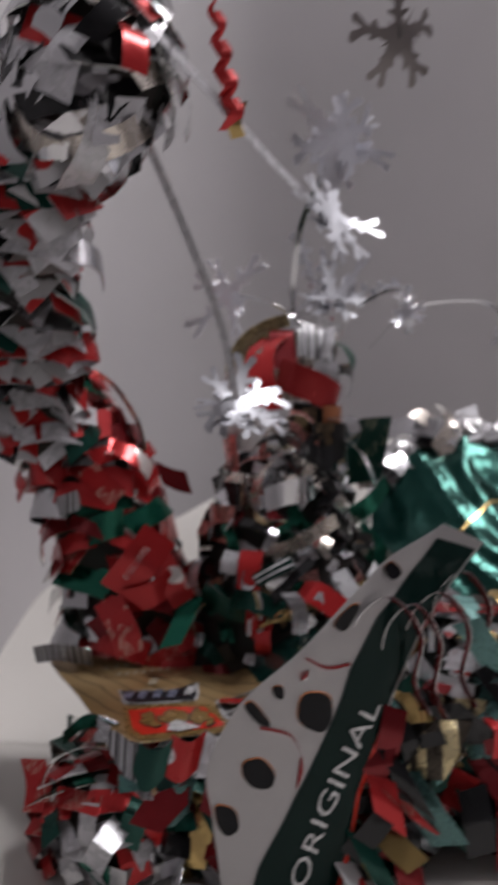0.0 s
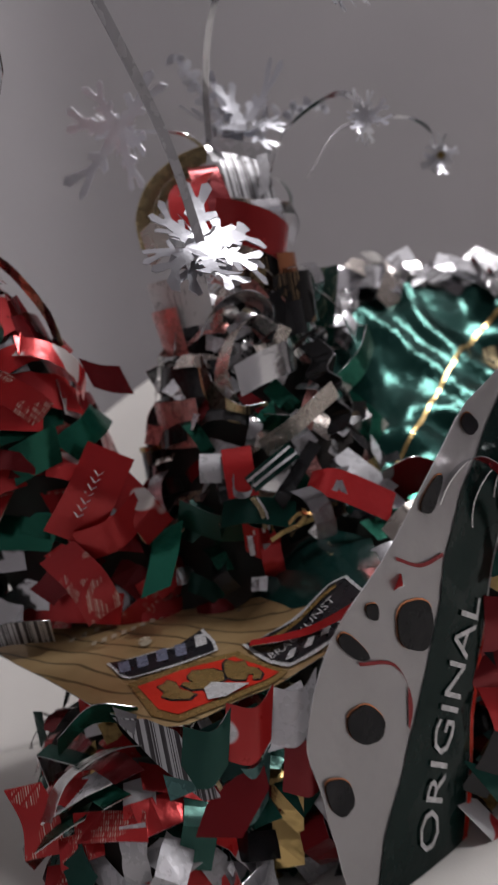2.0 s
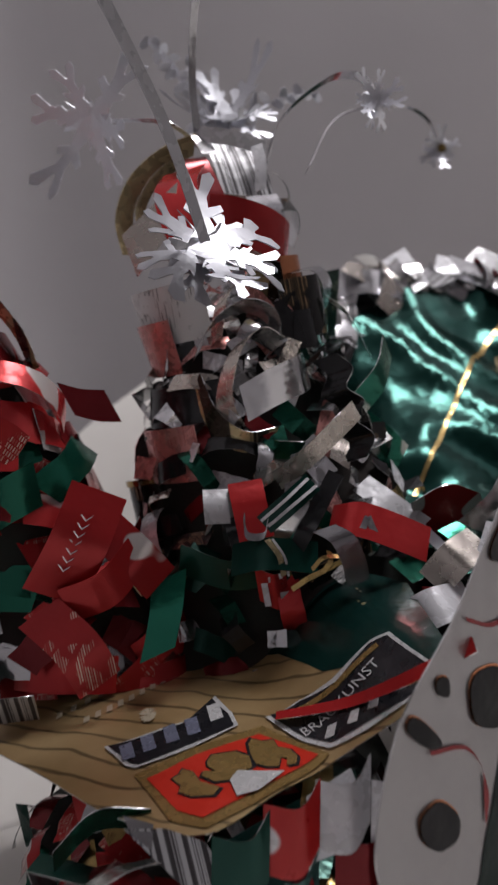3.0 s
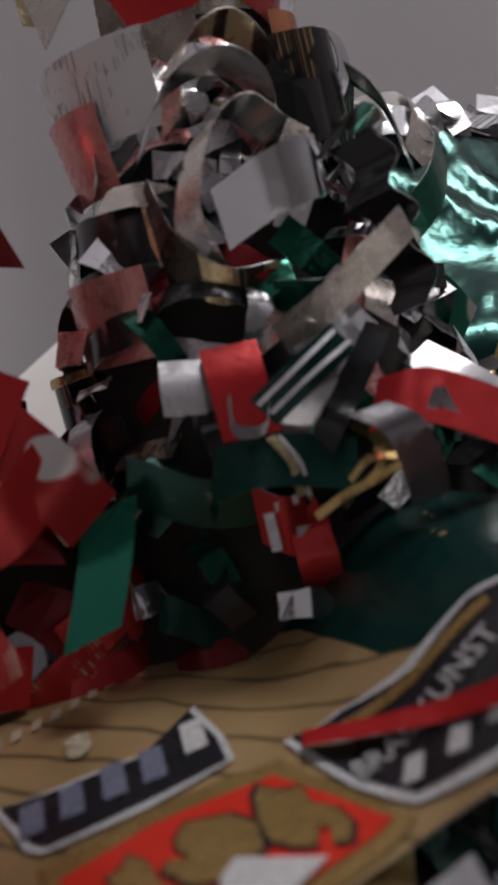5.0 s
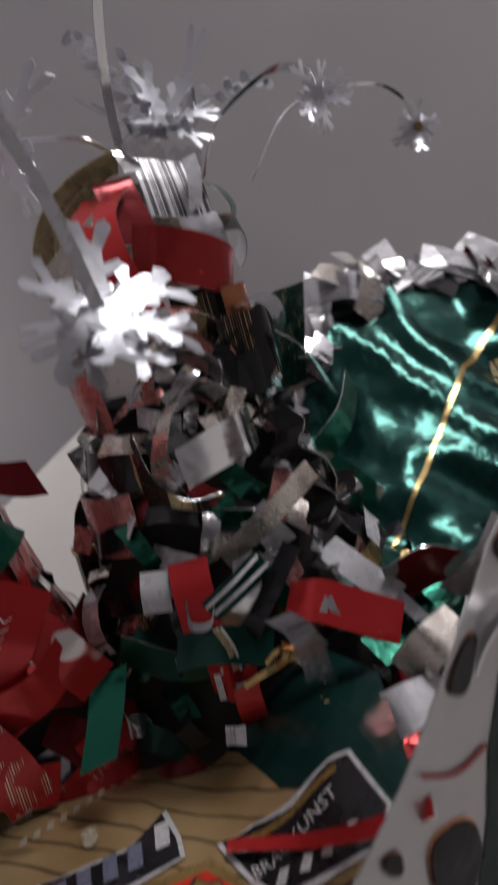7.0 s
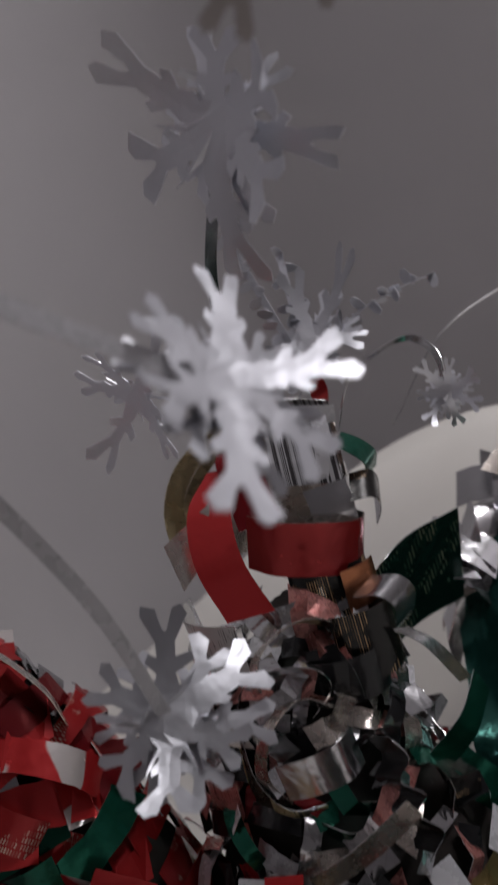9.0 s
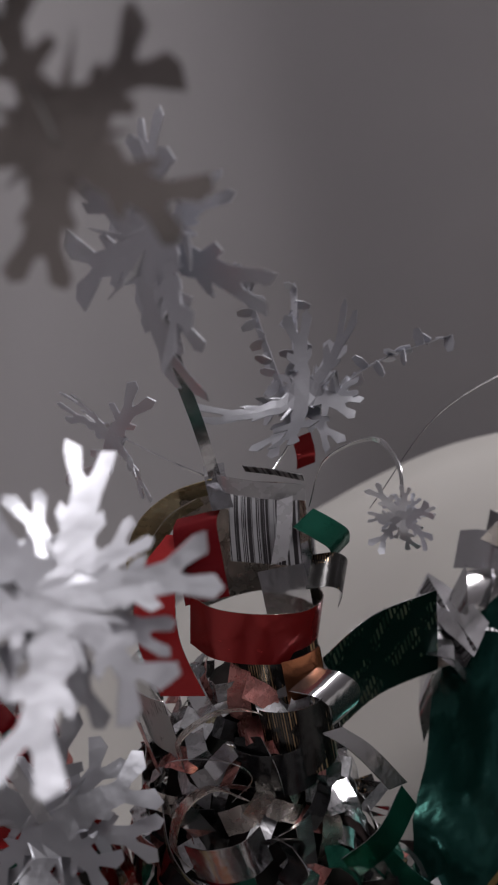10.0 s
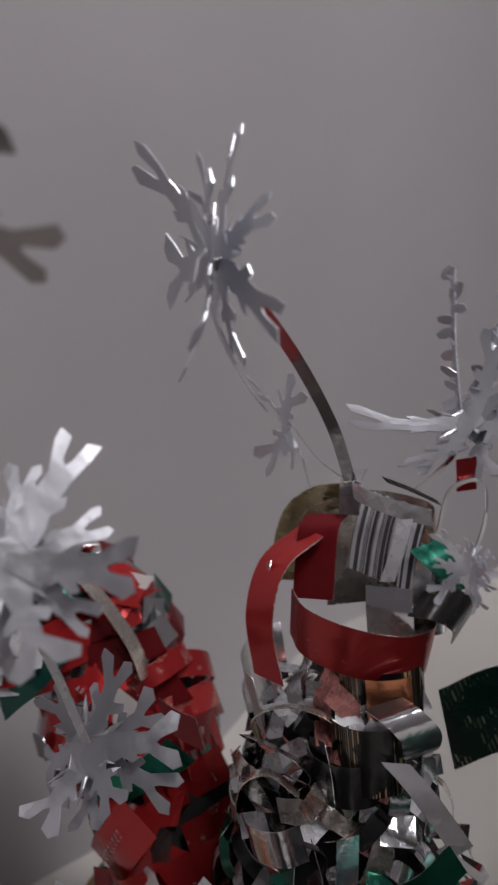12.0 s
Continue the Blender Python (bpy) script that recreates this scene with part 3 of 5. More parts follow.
# front pieces
ribbon("green_strip", [(0.0045, 0.4079, 0.1204), (0.0134, 0.4039, 0.1261), (0.0237, 0.4068, 0.1308)], (-0.42, 0.41, 0.81), 0.0074, "dark_green", figure, label="dark green strip with two white lines")
ribbon("white_line", [(0.0056, 0.4062, 0.1200), (0.0143, 0.4023, 0.1255), (0.0245, 0.4050, 0.1297)], (-0.36, 0.54, 0.76), 0.0011, "white", figure)
ribbon("white_line", [(0.0037, 0.4072, 0.1221), (0.0122, 0.4033, 0.1276), (0.0222, 0.4063, 0.1324)], (-0.40, 0.52, 0.76), 0.0011, "white", figure)
ribbon("white_plate", [(0.0481, 0.4294, 0.1225), (0.0532, 0.4188, 0.1153), (0.0612, 0.4110, 0.1054)], (0.89, 0.32, 0.34), 0.0096, "white", figure, label="broad white strip facing the light")
ribbon("red_plate", [(0.0272, 0.4074, 0.1159), (0.0345, 0.3992, 0.1162), (0.0438, 0.3955, 0.1109), (0.0563, 0.3966, 0.1023)], (0.51, 0.53, 0.67), 0.0136, "red", figure, label="bright red piece with pale marks")
ribbon("letter_bar", [(0.0320, 0.3966, 0.1096), (0.0344, 0.3964, 0.1133), (0.0372, 0.3971, 0.1167)], (-0.72, 0.48, 0.49), 0.0022, "silver", figure)
ribbon("letter_bar", [(0.0387, 0.3943, 0.1072), (0.0377, 0.3952, 0.1121), (0.0372, 0.3971, 0.1167)], (-0.95, 0.22, -0.21), 0.0022, "silver", figure)
ribbon("letter_bar", [(0.0338, 0.3967, 0.1120), (0.0360, 0.3955, 0.1113), (0.0387, 0.3951, 0.1104)], (0.39, 0.32, 0.86), 0.0022, "silver", figure)
ribbon("gold_print", [(0.0071, 0.3976, 0.0995), (0.0121, 0.3939, 0.1025), (0.0171, 0.3939, 0.1035), (0.0261, 0.3943, 0.1054)], (-0.09, 0.71, 0.70), 0.0020, "gold", figure)
ribbon("gold_print", [(0.0144, 0.3950, 0.1048), (0.0182, 0.3927, 0.1081), (0.0242, 0.3931, 0.1071)], (-0.03, 0.70, 0.71), 0.0017, "gold", figure)
ribbon("gold_print", [(0.0170, 0.3939, 0.1031), (0.0200, 0.3919, 0.1066), (0.0209, 0.3945, 0.1095)], (-0.77, 0.47, 0.43), 0.0017, "gold", figure)
ribbon("dark_strip", [(-0.0076, 0.4126, 0.1105), (0.0031, 0.4058, 0.1113), (0.0189, 0.4017, 0.1065)], (0.33, 0.49, 0.81), 0.0114, "dark_green", figure, label="dark green strip with a gold line")
ribbon("gold_line", [(0.0045, 0.4077, 0.1154), (0.0064, 0.4031, 0.1100), (0.0066, 0.4029, 0.1033)], (0.99, 0.02, 0.16), 0.0019, "gold_pale", figure)
ribbon("white_line", [(0.0062, 0.4072, 0.1153), (0.0079, 0.4026, 0.1096), (0.0080, 0.4025, 0.1029)], (0.99, 0.00, 0.14), 0.0008, "white", figure)
ribbon("red_strip", [(0.0032, 0.4183, 0.1347), (0.0018, 0.4114, 0.1275), (0.0014, 0.4086, 0.1163)], (1.00, -0.08, -0.05), 0.0120, "red", figure, label="red strip with a pale hooked mark")
ribbon("letter_bar", [(-0.0013, 0.4094, 0.1250), (-0.0019, 0.4074, 0.1186), (0.0034, 0.4058, 0.1175), (0.0060, 0.4069, 0.1221)], (0.44, 0.32, 0.84), 0.0026, "silver", figure)
ribbon("white_tab", [(-0.0069, 0.4206, 0.1340), (-0.0086, 0.4156, 0.1294), (-0.0095, 0.4143, 0.1234)], (0.98, -0.10, -0.18), 0.0086, "white", figure)
# bottle ring with pale writing
plan = PLAIN
for k, (z0, z1, r, mat) in enumerate(((-0.010, 0.008, 0.0125, "black_text"), (0.008, 0.0105, 0.0132, "gold"), (-0.0125, -0.010, 0.0132, "gold"))):
    arc_strip("neck_ring", (-0.0187, 0.4766, 0.1273), r, -215, 10, z0, z1, mat, figure, tilt=0.004, label="dark ring with worn gold writing" if k == 0 else "")
plan = SCULPTURE


def fig_colours(u, v):
    if v > 0.66:
        return ["silver", "white", "black", "bare_pale", "silver", "pink"]
    if v > 0.4:
        return ["silver", "silver", "white", "black", "pink", "dark_red", "bare_pale", "silver", "green", "black_text", "white"]
    return ["silver", "white", "dark_green", "green", "black", "red", "gold", "dark_red", "dark_green", "green_shapes", "silver_bars", "red_shapes", "black_text", "dark_green", "silver"]


clothe(figure, lathe_surface(FIG[:6]), 250, ["arc", "fold", "flat", "fold", "arc"], fig_colours, 1, 0.62, 0.002, 0.6)

# ---------------------------------------------------------------- leaning figure: red body, pale neck, silver head
COL = [(V((-0.054, 0.470, 0.060)), 0.038, 0.030), (V((-0.060, 0.464, 0.090)), 0.037, 0.031), (V((-0.076, 0.455, 0.140)), 0.030, 0.030), (V((-0.091, 0.453, 0.182)), 0.031, 0.030),
       (V((-0.104, 0.450, 0.207)), 0.026, 0.026), (V((-0.108, 0.448, 0.218)), 0.014, 0.014)]
leaner = thing("strip_figure", "leaning red figure with a long pale neck of can strips", "sculpture", "can strip figures")
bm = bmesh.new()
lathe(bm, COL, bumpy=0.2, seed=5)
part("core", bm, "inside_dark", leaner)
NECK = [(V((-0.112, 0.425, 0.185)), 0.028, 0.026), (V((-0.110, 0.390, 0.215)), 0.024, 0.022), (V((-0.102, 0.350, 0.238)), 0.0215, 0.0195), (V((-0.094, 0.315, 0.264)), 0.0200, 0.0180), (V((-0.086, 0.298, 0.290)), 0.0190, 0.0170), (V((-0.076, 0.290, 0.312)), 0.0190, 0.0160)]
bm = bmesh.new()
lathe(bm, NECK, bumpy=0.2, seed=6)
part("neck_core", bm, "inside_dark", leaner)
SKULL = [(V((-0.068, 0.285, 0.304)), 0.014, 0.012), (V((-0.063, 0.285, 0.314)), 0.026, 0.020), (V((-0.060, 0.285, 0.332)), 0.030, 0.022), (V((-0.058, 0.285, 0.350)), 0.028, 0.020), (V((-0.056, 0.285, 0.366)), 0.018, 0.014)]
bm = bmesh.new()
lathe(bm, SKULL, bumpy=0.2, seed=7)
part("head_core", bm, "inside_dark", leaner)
REDS = ["red", "red_text", "red_shapes", "dark_red", "red", "red", "red_text", "dark_red", "silver", "red_shapes", "green"]
clothe(leaner, lathe_surface(COL), 165, ["arc", "flat", "arc", "flat"], REDS, 2, 1.12, 0.001, 0.14, wrap=True)
clothe(leaner, lathe_surface(NECK, 170, 400), 150, ["arc", "flat", "flat"], ["white", "white_red", "silver", "white", "dark_green", "red", "black", "white", "white_red", "red_shapes"], 4, 0.95, 0.0, 0.15, wrap=True)
clothe(leaner, lathe_surface(SKULL, 150, 420), 75, ["arc", "flat", "flat"], ["silver", "silver", "bare_pale", "white", "black", "silver", "red"], 8, 1.0, 0.0, 0.25)
ribbon("wheat_strip", [(-0.068, 0.4170, 0.1130), (-0.056, 0.4135, 0.1280), (-0.0450, 0.4200, 0.1430)], (0.75, 0.15, -0.5), 0.0200, "red", leaner, "red", label="red strip with a pale ear of wheat")
for k in range(7):
    for side in (-1, 1):
        p = V((-0.0625, 0.4130, 0.1210)).lerp(V((-0.0520, 0.4138, 0.1350)), k / 6)
        ribbon("grain", [p, p + V((0.0016 * side + 0.0008, -0.0004, 0.0016 - 0.0008 * side))], (0.6, 0, -0.6) if side < 0 else (0.7, 0, 0.5), 0.0008, "white", leaner, steps=2)
ribbon("cross_strip", [(-0.0640, 0.4160, 0.1090), (-0.0500, 0.4120, 0.1120), (-0.0380, 0.4160, 0.1200)], (-0.25, -0.2, 0.9), 0.0130, "red", leaner, "red")
ribbon("letter_strip", [(-0.0480, 0.4200, 0.1330), (-0.0390, 0.4150, 0.1200), (-0.0320, 0.4180, 0.1080)], (0.75, 0.1, 0.5), 0.0140, "red_shapes", leaner, "red_shapes")
ribbon("green_strip", [(-0.0285, 0.4200, 0.1090), (-0.0330, 0.4130, 0.0990), (-0.0390, 0.4090, 0.0870)], (0.9, -0.3, 0.25), 0.0130, "green", leaner, "green", label="bright crumpled green foil strip")
ribbon("green_strip", [(-0.0830, 0.4170, 0.1440), (-0.0720, 0.4130, 0.1480), (-0.0640, 0.4160, 0.1500)], (0, -0.2, 1), 0.0150, "green", leaner, "green")
ribbon("writing_strip", [(-0.0730, 0.4170, 0.1090), (-0.0640, 0.4090, 0.0970), (-0.0590, 0.4080, 0.0830)], (0.9, -0.1, 0.4), 0.0160, "red_text", leaner, "red_text")
ribbon("side_flake", [(-0.0480, 0.4420, 0.1740), (-0.0400, 0.4450, 0.1700), (-0.0320, 0.4480, 0.1680)], (-0.3, 0, 1), 0.0130, "dark_red", leaner)
ribbon("code_tab", [(-0.1120, 0.4190, 0.0800), (-0.0980, 0.4120, 0.0830), (-0.0800, 0.4100, 0.0810)], (0, -0.6, 0.8), 0.0130, "silver_bars", leaner, label="silver tab with black bars")
ribbon("gold_hoop", [(-0.1120, 0.4300, 0.2180), (-0.0940, 0.4270, 0.2310), (-0.0740, 0.4330, 0.2230), (-0.0600, 0.4400, 0.2020), (-0.0560, 0.4430, 0.1860)], (0.3, -0.9, 0.1), 0.0090, "gold_lines", leaner, "bare_pale")
ribbon("code_tab", [(-0.0980, 0.4090, 0.1580), (-0.0860, 0.4070, 0.1620)], (-0.2, 0, 1), 0.0100, "silver_bars", leaner, steps=3)

# ---------------------------------------------------------------- body of the sculpture under and round the sheets
hull = thing("strip_hull", "heaped hull of overlapping red, green and silver can strips", "sculpture")


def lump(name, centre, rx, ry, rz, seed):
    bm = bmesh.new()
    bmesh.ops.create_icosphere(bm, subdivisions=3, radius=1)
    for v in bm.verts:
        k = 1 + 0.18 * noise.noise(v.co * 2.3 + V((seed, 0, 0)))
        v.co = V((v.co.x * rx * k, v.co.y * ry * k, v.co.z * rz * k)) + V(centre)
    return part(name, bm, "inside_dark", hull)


def lump_surface(centre, rx, ry, rz, a0, a1, z0=-0.6, z1=0.95):
    def f(u, v):
        a, s = radians(a0 + (a1 - a0) * u), z0 + (z1 - z0) * v
        c = math.sqrt(max(0, 1 - s * s))
        d = V((math.cos(a) * c, math.sin(a) * c, s))
        return V(centre) + V((d.x * rx, d.y * ry, d.z * rz)), V((d.x / rx, d.y / ry, d.z / rz)).normalized()
    return f


MIXED = ["white", "red", "dark_red", "dark_green", "silver", "white_red", "black", "red_text", "green", "gold", "teal", "red_shapes"]
for seed, (c, r, n, arc, mats, size) in enumerate((
        ((-0.030, 0.415, 0.026), (0.062, 0.062, 0.028), 90, (170, 330), MIXED, 0.75),
        ((-0.058, 0.345, 0.024), (0.030, 0.026, 0.024), 60, (150, 400), ["white", "red", "white", "red_text", "dark_green", "green", "silver", "white_red", "dark_red"], 0.8),
        ((-0.004, 0.345, 0.024), (0.040, 0.022, 0.024), 70, (170, 400), ["dark_red", "dark_green", "teal", "white", "silver", "gold", "black", "dark_red"], 0.75),
        ((0.122, 0.385, 0.055), (0.052, 0.040, 0.060), 110, (180, 330), ["white", "dark_green", "teal", "black", "gold_lines", "white_red", "dark_red", "black", "red", "gold"], 0.8),
        ((0.085, 0.400, 0.048), (0.045, 0.040, 0.040), 70, (150, 400), ["black", "dark_red", "dark_green", "silver", "red"], 0.7))):
    lump("core", c, *r, seed * 3.1)
    clothe(hull, lump_surface(c, *r, *arc), n, ["arc", "flat", "fold", "flat"], mats, 40 + seed, size, 0.001, 0.5)
ribbon("pale_curve", [(-0.0900, 0.3330, 0.0420), (-0.0820, 0.3270, 0.0560), (-0.0680, 0.3260, 0.0620), (-0.0560, 0.3290, 0.0600)], (0.3, -0.9, 0.3), 0.0130, "white", hull, label="broad white curved strip")
ribbon("orange_tab", [(-0.0960, 0.3460, 0.0500), (-0.0920, 0.3400, 0.0400), (-0.0930, 0.3380, 0.0290)], (0.9, -0.3, 0.1), 0.0130, "red_text", hull)
ribbon("green_curve", [(-0.0830, 0.3500, 0.0580), (-0.0700, 0.3440, 0.0680), (-0.0560, 0.3440, 0.0640)], (0.1, -0.5, 0.8), 0.0090, "green", hull)
for k, (x, z, m) in enumerate(((-0.040, 0.058, "dark_green"), (-0.026, 0.062, "white_red"), (-0.012, 0.064, "white"), (-0.030, 0.044, "teal"), (-0.010, 0.048, "dark_red"), (0.002, 0.060, "white"))):
    ribbon("side_panel", [(x - 0.006, 0.3190 - 0.0003 * k, z), (x + 0.002, 0.3150 - 0.0003 * k, z - 0.002), (x + 0.009, 0.3170, z + 0.003)], (0.25, 0.1, 1), 0.0170, m, hull)
# red wire-like loops over the dark band
for k, (x, z, w) in enumerate(((0.060, 0.112, 0.014), (0.071, 0.108, 0.012), (0.083, 0.112, 0.013), (0.094, 0.120, 0.012))):
    ribbon("red_loop", [(x - w, 0.326 + 0.006 * k, z - 0.020), (x - w, 0.320 + 0.006 * k, z + 0.004), (x, 0.318 + 0.006 * k, z + 0.016), (x + w, 0.322 + 0.006 * k, z), (x + w * 0.9, 0.330 + 0.006 * k, z - 0.022), (x + w * 1.3, 0.326 + 0.006 * k, z - 0.034)], (0.3, -0.9, 0.2), 0.0042, "dark_red", hull, "bare_aluminium")
for k, (x, y, z, m) in enumerate(((0.108, 0.345, 0.098, "teal"), (0.096, 0.340, 0.070, "black"), (0.083, 0.336, 0.060, "gold_lines"), (0.078, 0.333, 0.036, "teal"), (0.110, 0.340, 0.060, "dark_red"), (0.100, 0.336, 0.030, "black"), (0.120, 0.345, 0.080, "black"), (0.116, 0.340, 0.020, "red"))):
    jig = random.Random(200 + k)
    p, q = V((x, y - 0.002, z)), V((jig.uniform(-0.012, 0.012), jig.uniform(0.001, 0.007), jig.uniform(0.008, 0.018)))
    ribbon("broad_piece", [p - q + V((0, 0.006, 0)), p, p + q], (0.8, jig.uniform(-0.5, 0.4), jig.uniform(-0.8, 0.5)), jig.uniform(0.011, 0.019), m, hull, m)

ribbon("white_strip", [(0.0356, 0.3773, 0.0847), (0.0444, 0.3696, 0.0899), (0.0580, 0.3741, 0.0879)], (0.02, 0.78, 0.63), 0.0142, "white", hull)
ribbon("white_strip", [(0.0583, 0.3748, 0.0763), (0.0647, 0.3742, 0.0939), (0.0760, 0.3811, 0.1068)], (-0.76, 0.56, 0.33), 0.0093, "white", hull)
ribbon("pale_strip", [(0.0497, 0.3828, 0.0930), (0.0566, 0.3770, 0.1010), (0.0692, 0.3835, 0.1028)], (-0.34, 0.69, 0.63), 0.0124, "bare_pale", hull)

for k, (x, y, z, m) in enumerate(((0.0560, 0.3250, 0.0560, "dark_red"), (0.0600, 0.3230, 0.0420, "red"), (0.0540, 0.3220, 0.0300, "black"), (0.0640, 0.3240, 0.0240, "gold"), (0.0560, 0.3200, 0.0150, "dark_green"), (0.0680, 0.3230, 0.0500, "black"), (0.0700, 0.3220, 0.0100, "dark_red"), (0.0620, 0.3260, 0.0680, "dark_red"), (0.0480, 0.3210, 0.0080, "white_red"), (0.0730, 0.3260, 0.0350, "red_text"))):
    jig = random.Random(300 + k)
    p, q = V((x, y, z)), V((jig.uniform(-0.010, 0.010), jig.uniform(0.001, 0.006), jig.uniform(0.007, 0.014)))
    ribbon("broad_piece", [p - q + V((0, 0.006, 0)), p, p + q], (0.85, jig.uniform(-0.4, 0.5), jig.uniform(-0.8, 0.4)), jig.uniform(0.010, 0.018), m, hull, m)

# the seam strip with red glints that runs over the label sheet
plan = PLAIN
ribbon("red_tape", [(-0.0110, 0.3772, 0.0674), (0.0003, 0.3654, 0.0708), (0.0088, 0.3526, 0.0760), (0.0198, 0.3307, 0.0881), (0.0300, 0.3180, 0.0965)], ((0.35, 0.9, 0.1), (0.25, 0.8, 0.55)), 0.0046, "red", hull, label="thin twisted shiny red tape")
plan = SCULPTURE


# ---------------------------------------------------------------- can sheet with the printed shield
plan = PLAIN


def sheet_z(x, y):
    s = min(1, max(0, (x + 0.012) / 0.045))
    return 0.0651 + 0.0941 * (y - 0.38) + 0.0246 * s * s * (3 - 2 * s) + 0.0681 * max(0, -x - 0.05) + 0.0007 * noise.noise(V((x * 60, y * 45, 0)))


def on_sheet(x, y, lift=0.0):
    return V((x, y, sheet_z(x, y) + lift))


def gold_print():
    m, nt, lk, bsdf = nodes_of("gold_print")
    co = nt.new("ShaderNodeTexCoord")
    n = nt.new("ShaderNodeTexNoise")
    n.inputs["Scale"].default_value, n.inputs["Detail"].default_value = 26, 6
    lk.new(co.outputs["Object"], n.inputs["Vector"])
    r = ramp(nt, 0.35, 0.7, (0.30, 0.19, 0.085, 1), (0.46, 0.33, 0.17, 1))
    lk.new(n.outputs[0], r.inputs[0])
    w = nt.new("ShaderNodeTexWave")
    w.bands_direction = "DIAGONAL"
    w.inputs["Scale"].default_value, w.inputs["Distortion"].default_value, w.inputs["Detail"].default_value = 42, 2.5, 2
    lk.new(co.outputs["Object"], w.inputs["Vector"])
    r2 = ramp(nt, 0.0, 0.08, (0.35, 0.35, 0.35, 1), (1, 1, 1, 1))
    lk.new(w.outputs[0], r2.inputs[0])
    mx = mix(nt, None, None, None, "MULTIPLY")
    mx.inputs[0].default_value = 1.0
    lk.new(r.outputs[0], mx.inputs[6])
    lk.new(r2.outputs[0], mx.inputs[7])
    lk.new(mx.outputs[2], bsdf.inputs["Base Color"])
    bsdf.inputs["Metallic"].default_value, bsdf.inputs["Roughness"].default_value = 0.45, 0.34
    bump = nt.new("ShaderNodeBump")
    bump.inputs["Strength"].default_value, bump.inputs["Distance"].default_value = 0.25, 0.002
    lk.new(n.outputs[0], bump.inputs["Height"])
    lk.new(bump.outputs[0], bsdf.inputs["Normal"])
    MATS["gold_print"] = m


gold_print()
lacquer("card_print", (0.34, 0.33, 0.335), 0.72, 0.40, vary=0.0)
lacquer("card_black", (0.007, 0.007, 0.009), 0.0, 0.12, vary=0.0)
lacquer("card_green", (0.004, 0.016, 0.014), 0.2, 0.12, vary=0.0)
for matt_ink in ("card_black", "card_green"):
    shader = bpy.data.materials[matt_ink].node_tree.nodes["Principled BSDF"]
    shader.inputs["Specular IOR Level"].default_value, shader.inputs["Coat Weight"].default_value = 0.15, 0.0
lacquer("green_sheet", (0.008, 0.050, 0.041), 0.75, 0.20, vary=0.0)
lacquer("ink_black", (0.010, 0.010, 0.013), 0.0, 0.28, vary=0.0)
lacquer("ink_white", (0.55, 0.55, 0.56), 0.3, 0.27, vary=0.0)
lacquer("ink_red", (0.62, 0.035, 0.02), 0.3, 0.23, vary=0.0)
lacquer("ink_gold", (0.34, 0.22, 0.08), 0.6, 0.27, vary=0.0)
lacquer("ink_gold_pale", (0.46, 0.40, 0.30), 0.3, 0.28, vary=0.0)
lacquer("ink_blue", (0.16, 0.17, 0.24), 0.3, 0.27, vary=0.0)
lacquer("ink_green", (0.006, 0.030, 0.026), 0.3, 0.19, vary=0.0)

label_sheet = thing("can_sheet", "opened drinks can sheet, gold and dark green with a red shield", "metal sheet")
FRONT = spline([(-0.1153, 0.4486, 0), (-0.1051, 0.4202, 0), (-0.0814, 0.3823, 0), (-0.0643, 0.3543, 0), (-0.0431, 0.3367, 0), (-0.0199, 0.3440, 0), (-0.0027, 0.3453, 0), (0.0205, 0.3312, 0), (0.0335, 0.3370, 0)], 5)
BACK_EDGE = [V((-0.108, 0.436, 0)), V((0.040, 0.470, 0))]
rows = []
for i, p in enumerate(FRONT):
    q = BACK_EDGE[0].lerp(BACK_EDGE[1], i / (len(FRONT) - 1))
    rows.append([on_sheet(*p.lerp(q, j / 24).xy) for j in range(25)])
bm = bmesh.new()
sheet(bm, rows, 0.0004)
part("plate", bm, ("gold_print", "bare_aluminium"), label_sheet)


def decal(name, ring, material, lift, parent=None, steps=2):
    bm = bmesh.new()
    poly_plate(bm, ring, lift, on_sheet, 0, steps)
    bmesh.ops.recalc_face_normals(bm, faces=bm.faces)
    for f in bm.faces:
        if f.normal.z < 0:
            f.normal_flip()
    return part(name, bm, material, parent or label_sheet)


decal("green_field", [(-0.0263, 0.4504), (-0.0122, 0.4360), (0.0012, 0.4109), (0.0073, 0.3812), (0.0135, 0.3692), (0.0233, 0.3650), (0.0259, 0.3650), (0.0271, 0.3397), (0.0335, 0.3370), (0.0385, 0.3614), (0.0456, 0.3922), (0.0357, 0.4202), (0.0173, 0.4609), (-0.0043, 0.4960)], "ink_green", 0.0004, steps=3)
shield = decal("shield", [(-0.0568, 0.3716), (-0.0387, 0.3772), (-0.0159, 0.3776), (-0.0090, 0.3630), (-0.0039, 0.3488), (-0.0177, 0.3453), (-0.0293, 0.3413), (-0.0428, 0.3384), (-0.0508, 0.3463)], "ink_gold", 0.0007)
decal("shield_field", [(-0.0537, 0.3671), (-0.0385, 0.3724), (-0.0180, 0.3734), (-0.0112, 0.3621), (-0.0066, 0.3516), (-0.0186, 0.3487), (-0.0320, 0.3451), (-0.0425, 0.3428), (-0.0483, 0.3494)], "ink_red", 0.0010, shield)
